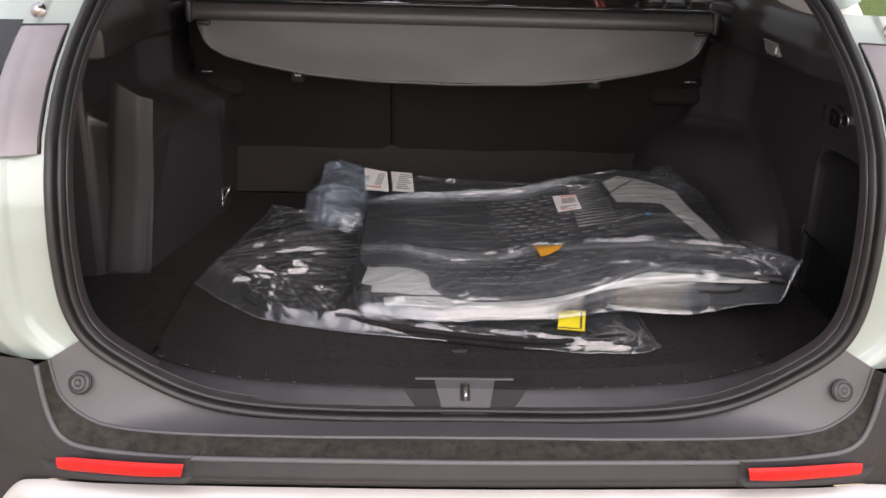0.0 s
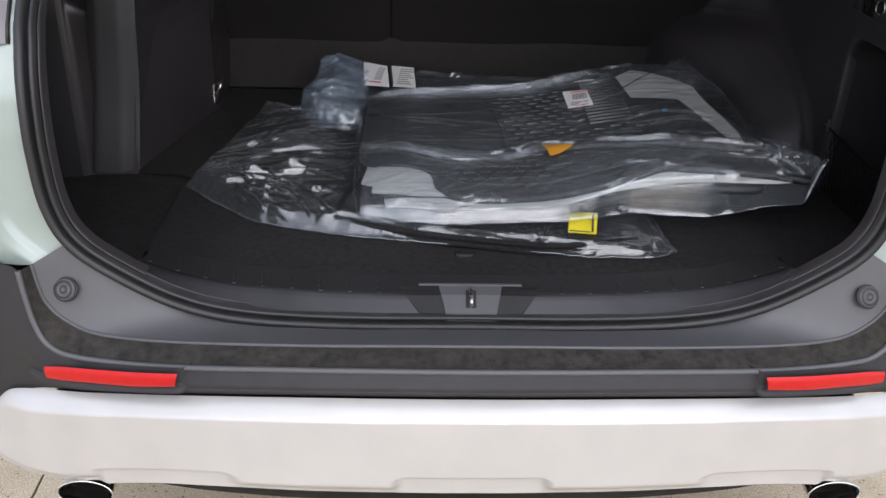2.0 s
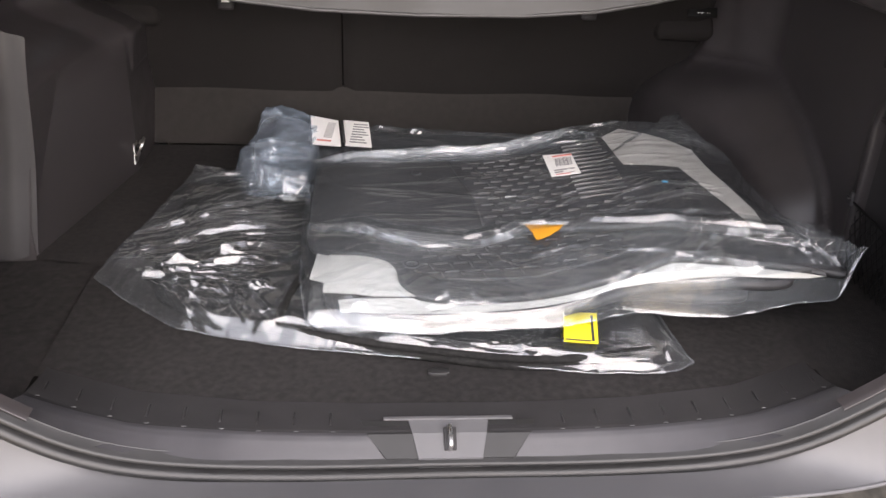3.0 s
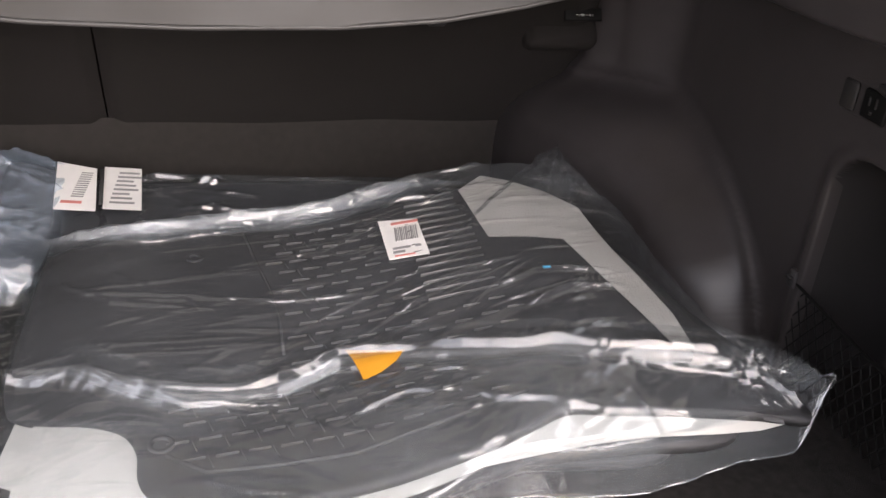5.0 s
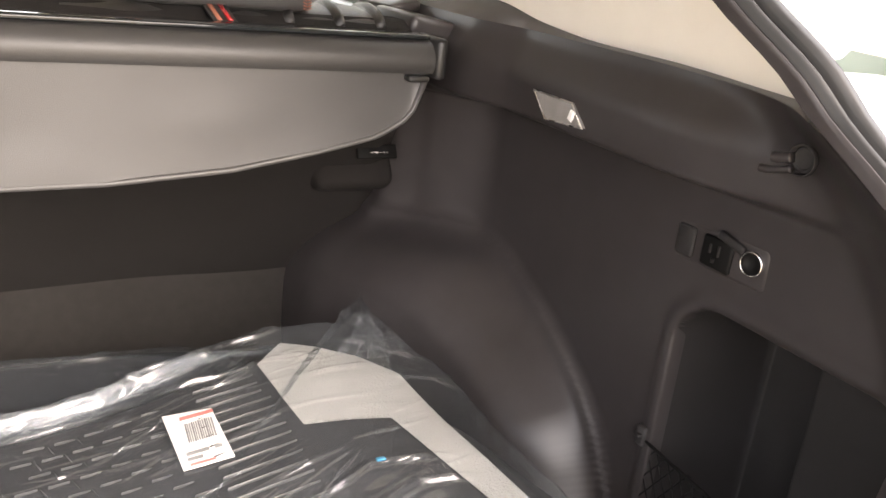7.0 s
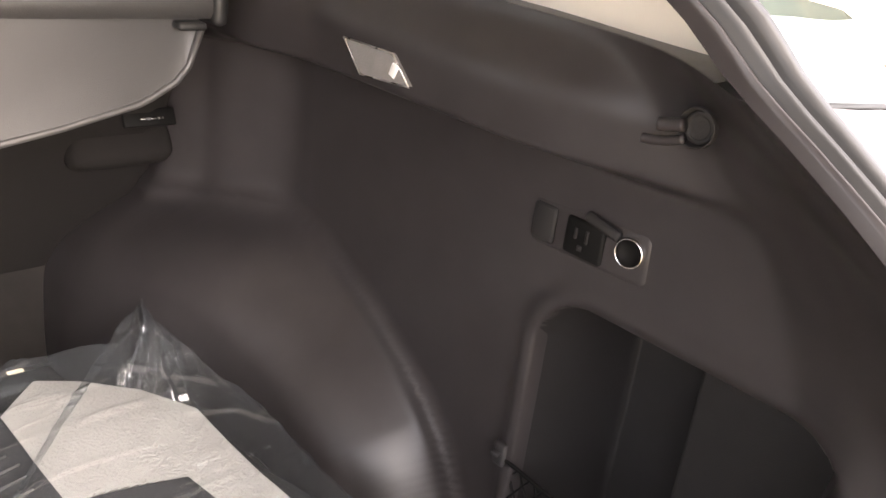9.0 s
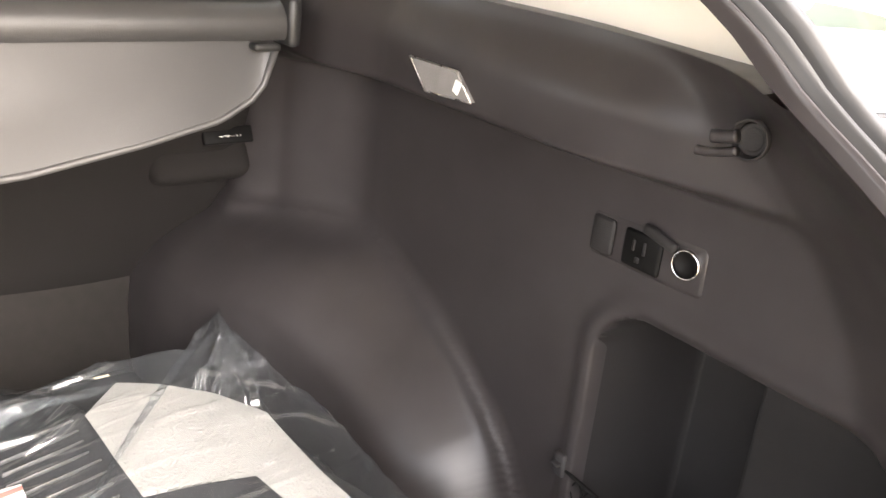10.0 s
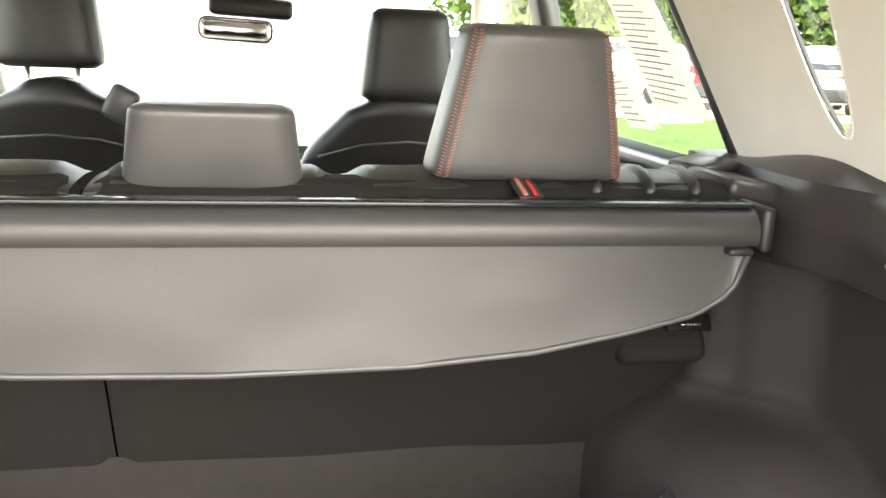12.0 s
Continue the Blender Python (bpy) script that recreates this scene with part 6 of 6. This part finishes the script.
part("trunk_mat", sheet([(-.31, .86), (-.31, 1.15), (-.1, 1.11), (.35, 1.08), (.36, .92), (0, .84), (-.2, .83)], lambda x, y, r: zc(x, y) - .008, 120, 14, thick=.030), MAT_RUBBER, bag_c, "dark folded trunk mat")
f = film_sheet(C_POLY, lambda x, y: zc(x, y) + .004, lambda x, y: FLOOR + .010 + .03 * smooth(y, .95, 1.1), 57.0, [([(-.10, 1.105), (-.05, 1.095), (.05, 1.07)], .012, .007, .012), ([(-.08, 1.06), (0, 1.055), (.10, 1.03)], .006, .006, .010), ([(.05, 1.09), (.2, 1.075), (.33, 1.06)], .006, .006, .010)] + crumples(57, 50, (-.15, .38, .88, 1.10), .0, .35, .10, .008, .005), 320, 110)
part("plastic_bag", f, FILM_BLUE, bag_c, "bluish crinkled plastic bag")
C_END = [(-.356, .84), (-.372, .90), (-.345, 1.0), (-.338, 1.17), (-.318, 1.21), (-.22, 1.168), (-.185, 1.15), (-.185, 1.0), (-.19, .85), (-.20, .79), (-.25, .772), (-.335, .80)]
f = film_sheet(C_END, lambda x, y: zc(x, y) + .016, lambda x, y: FLOOR + .006 + .03 * smooth(y, .95, 1.1), 61.0, [([(-.34, .93), (-.28, .955), (-.20, .95)], .016, .012, .020), ([(-.33, 1.15), (-.28, 1.07), (-.22, 1.05)], .012, .009, .012), ([(-.33, .86), (-.27, .90), (-.2, .90)], .012, .009, .012), ([(-.31, 1.18), (-.26, 1.14), (-.21, 1.13)], .010, .008, .010)] + crumples(61, 40, (-.34, -.19, .82, 1.16), .5, .8, .08, .008, .007), 260, 90, wide=.25)
part("bag_end", f, FILM_MILKY, bag_c, "crumpled milky end of the bag")
sticker(bag_c, [(-.211, .985, .808), (-.152, .978, .806), (-.160, 1.100, .822), (-.221, 1.125, .825)], .006, "white label with a barcode", [
    (GREY_INK, [(.28, .25 + .045 * k, .3, .02) for k in range(12)]), (RED_INK, [(.1, .12, .5, .05)])])
sticker(bag_c, [(-.143, .985, .806), (-.088, .980, .804), (-.094, 1.105, .818), (-.150, 1.112, .820)], .006, "white label with printed lines", [
    (GREY_INK, [(.12, .12 + .1 * k, .65 - .1 * (k % 3), .04) for k in range(8)])])
part("dark_strip", moved(rbox(.006, .11, .0012, .0003, 1), pose(-.149, 1.045, .822, 6, 0, 4)), INK, bag_c)

# ---- beyond the car ----
def lawn_outline(u, v):
    a = spline([(6.35, 2.2, 0), (6.0, 5.0, 0), (5.0, 9.5, 0), (4.2, 13.0, 0), (3.0, 19.5, 0)], 20)
    b = spline([(6.7, 2.1, 0), (8.4, 5.5, 0), (11.5, 10.5, 0), (16.0, 14.0, 0), (24.0, 19.5, 0)], 20)
    i = round(u * 19)
    p = a[i].lerp(b[i], v)
    return (p.x, p.y, .012 + .03 * math.sin(math.pi * v) + .02 * noise.noise(p))


lawn = put_mesh("lawn", grid(20, 16, lawn_outline), GRASS)
tagged(lawn, "bright green lawn strip beside the car park", "lawn", kind="structure")


def blades():
    rnd = random.Random(5)
    vs, fs = [], []
    for k in range(5000):
        u, v = rnd.random(), rnd.random()
        p = Vector(lawn_outline(u, v))
        a, h = rnd.random() * 6.28, .03 + .05 * rnd.random()
        w = .006
        n = len(vs)
        vs += [(p.x - w * math.cos(a), p.y - w * math.sin(a), p.z - .01), (p.x + w * math.cos(a), p.y + w * math.sin(a), p.z - .01), (p.x + .03 * math.cos(a + 1.5) * rnd.random(), p.y + .03 * math.sin(a + 1.5), p.z + h)]
        fs.append((n, n + 1, n + 2))
    return vs, fs


gb = put_mesh("grass_blades", blades(), GRASS)
tagged(gb, "loose blades of mown grass", "grass", kind="stuff")
kerb = moved(rbox(40, .18, .32, .02, 2), pose(16, 19.6, .0))
tagged(put_mesh("kerb", kerb, CONCRETE, soft=False), "pale concrete kerb along the car park", "kerb", kind="structure")
terrace = moved(rbox(70, 60, .24, 0), pose(16, 49.7, .02))
tagged(put_mesh("upper_lot", terrace, CONCRETE, soft=False), "raised concrete car park behind the kerb", "pavement", kind="structure")


def parked_car(place, turn, paint, label):
    """A parked car, its length along y, its tail towards -y."""
    car = new("parked_car")
    tagged(car, label, "car", "parked cars")
    WORLD[car.name] = Matrix()
    L, W = 4.5, 1.84
    top = table([-2.25, -2.2, -1.9, -1.3, .3, .9, 1.7, 2.1, 2.25], [1.0, 1.12, 1.6, 1.74, 1.74, 1.25, 1.05, .9, .7])

    def shell(u, v):
        y = lerp(-2.25, 2.25, u)
        a = lerp(-math.pi / 2, math.pi * 1.5, v)
        h = top(y)
        ca, sa = math.cos(a), math.sin(a)
        r = (abs(ca) ** 4 + abs(sa) ** 4) ** (-1 / 4)
        mid = (.28 + h) / 2
        z = mid + (h - .28) / 2 * sa * r
        w = W / 2 * (1 - .20 * smooth(z, 1.0, 1.75)) * (1 - .12 * abs(y / 2.25) ** 4)
        return (w * ca * r, y, z)
    vs, fs = grid(60, 36, shell)
    fs = list(fs) + [tuple(range(36))[::-1], tuple(59 * 36 + k for k in range(36))]
    body = part("body", (vs, fs), paint, car)
    part("rear_window", grid(14, 8, lambda u, v: (lerp(-.62, .62, u) * lerp(1.0, .9, v), lerp(-2.20, -1.78, v) - .03, lerp(1.14, 1.60, v))), DARK_GLASS, body)
    for s in (1, -1):
        part("side_window", grid(24, 6, lambda u, v: (s * lerp(.90, .775, v), lerp(-1.65, .75, u) * lerp(1, .86, v), lerp(1.08, 1.60, v))), DARK_GLASS, body)
        part("tail_light", moved(rbox(.40, .12, .17, .03, 2), pose(s * .66, -2.17, 1.02)), RED_LENS, car, "red tail light")
        for y in (-1.35, 1.35):
            part("wheel", moved(lathe([(.0, -.1), (.20, -.11), (.31, -.11), (.345, -.06), (.345, .06), (.31, .11), (.0, .11)], 28), pose(s * .80, y, .345, 0, 90, 0)), RUBBER, car)
    part("rear_bumper", moved(rbox(1.76, .20, .34, .06, 2), pose(0, -2.24, .50)), BLACK_PLASTIC, car)
    part("plate", moved(rbox(.46, .02, .12, .01), pose(0, -2.27, .84)), LABEL, car)
    car.matrix_world = pose(*place, 0, 0, turn)
    return car


parked_car((15.0, 22.6, .14), -28, WHITE_PAINT, "white suv with red tail lights parked beyond the kerb")
parked_car((9.2, 23.2, .14), 62, WHITE_PAINT, "white car parked side on beyond the kerb")
parked_car((12.2, 23.0, .14), -20, RED_PAINT, "red car parked beyond the kerb")
parked_car((5.4, 25.5, .14), 20, WHITE_PAINT, "white car parked in the far row")
parked_car((19.0, 22.5, .14), -30, WHITE_PAINT, "white car parked at the end of the row")
rock = moved(rbox(1.5, .9, .55, .2, 3), pose(8.9, 18.6, .15, 0, 0, 25))
rock = ([(x + .08 * noise.noise(Vector((x, y, z * 3))), y + .08 * noise.noise(Vector((x + 5, y, z))), z + .1 * noise.noise(Vector((x * 2, y * 2, 7)))) for x, y, z in rock[0]], rock[1])
tagged(put_mesh("boulder", rock, CONCRETE), "grey landscaping boulder on the lawn", "rock")


def tree(place, height, seed):
    rnd = random.Random(seed)
    t = new("tree")
    tagged(t, "leafy green tree behind the car park", "tree", "trees")
    WORLD[t.name] = Matrix()
    px, py, pz = place
    trunk = []
    pts = [(px + .1 * math.sin(k), py, pz + height * .5 * k / 6) for k in range(7)]
    rings = tube(pts, .16, 9)
    trunk.append(rings)
    for k in range(9):
        a = rnd.random() * 6.28
        z0 = pz + height * (.25 + .25 * rnd.random())
        trunk.append(tube([(px, py, z0), (px + math.cos(a) * height * .12, py + math.sin(a) * height * .12, z0 + height * .12), (px + math.cos(a) * height * .26, py + math.sin(a) * height * .26, z0 + height * .28)], .05, 6))
    part("trunk", joined(*trunk), BARK, t)
    vs, fs = [], []
    lumps = [(px + rnd.gauss(0, height * .16), py + rnd.gauss(0, height * .16), pz + height * (.24 + .72 * rnd.random()), height * (.10 + .12 * rnd.random())) for _ in range(36)]
    for cx, cy, cz, cr in lumps:
        for _ in range(190):
            d = Vector((rnd.gauss(0, 1), rnd.gauss(0, 1), rnd.gauss(0, 1))).normalized() * cr * (.6 + .5 * rnd.random())
            p = Vector((cx, cy, cz)) + d
            s = .14 + .16 * rnd.random()
            a = Vector((rnd.gauss(0, 1), rnd.gauss(0, 1), rnd.gauss(0, 1))).normalized()
            b = a.orthogonal().normalized()
            n = len(vs)
            vs += [tuple(p - a * s), tuple(p + b * s * .5), tuple(p + a * s), tuple(p - b * s * .5)]
            fs.append((n, n + 1, n + 2, n + 3))
    part("crown", (vs, fs), LEAF, t, soft=False)
    return t


for i, (x, y, h) in enumerate(((9, 30, 8), (15, 31, 9), (20, 29, 8), (26, 30, 9), (12, 38, 10), (32, 27, 8), (17, 36, 10), (23, 35, 10), (29, 34, 9))):
    tree((x, y, .1), h, 11 + i)

# papers on the rear door glass
def window_paper(corners, label, rows):
    pp = thing("window_paper", (.74, corners[0][0], corners[0][1]), label, "paper sheet", "papers on the window")
    cs = [Vector((upper_x(z) + .024, y, z)) for y, z in corners]
    sheet_ob = part("sheet", ([tuple(c) for c in cs] + [tuple(c + Vector((-.0008, 0, 0))) for c in cs], [(3, 2, 1, 0), (4, 5, 6, 7), (0, 1, 5, 4), (1, 2, 6, 5), (2, 3, 7, 6), (3, 0, 4, 7)]), THIN_PAPER, pp, soft=False)
    for k in range(rows):
        t = .06 + .9 * k / rows
        a, b = cs[0].lerp(cs[3], t), cs[1].lerp(cs[2], t)
        a2, b2 = cs[0].lerp(cs[3], t + .2 / rows), cs[1].lerp(cs[2], t + .2 / rows)
        e = .55 + .35 * ((k * 7) % 5) / 5
        q = [a.lerp(b, .08), a.lerp(b, e), a2.lerp(b2, e), a2.lerp(b2, .08)]
        part("print_bar", ([tuple(c + Vector((-.0014, 0, 0))) for c in q], [(0, 1, 2, 3)]), GREY_INK, sheet_ob, soft=False)


window_paper([(1.696, 1.543), (1.488, 1.534), (1.339, 1.342), (1.550, 1.349)], "white printed sheet stuck inside the rear door glass", 16)
window_paper([(1.781, 1.401), (1.667, 1.410), (1.565, 1.306), (1.685, 1.301)], "small white printed sheet on the rear door glass", 8)
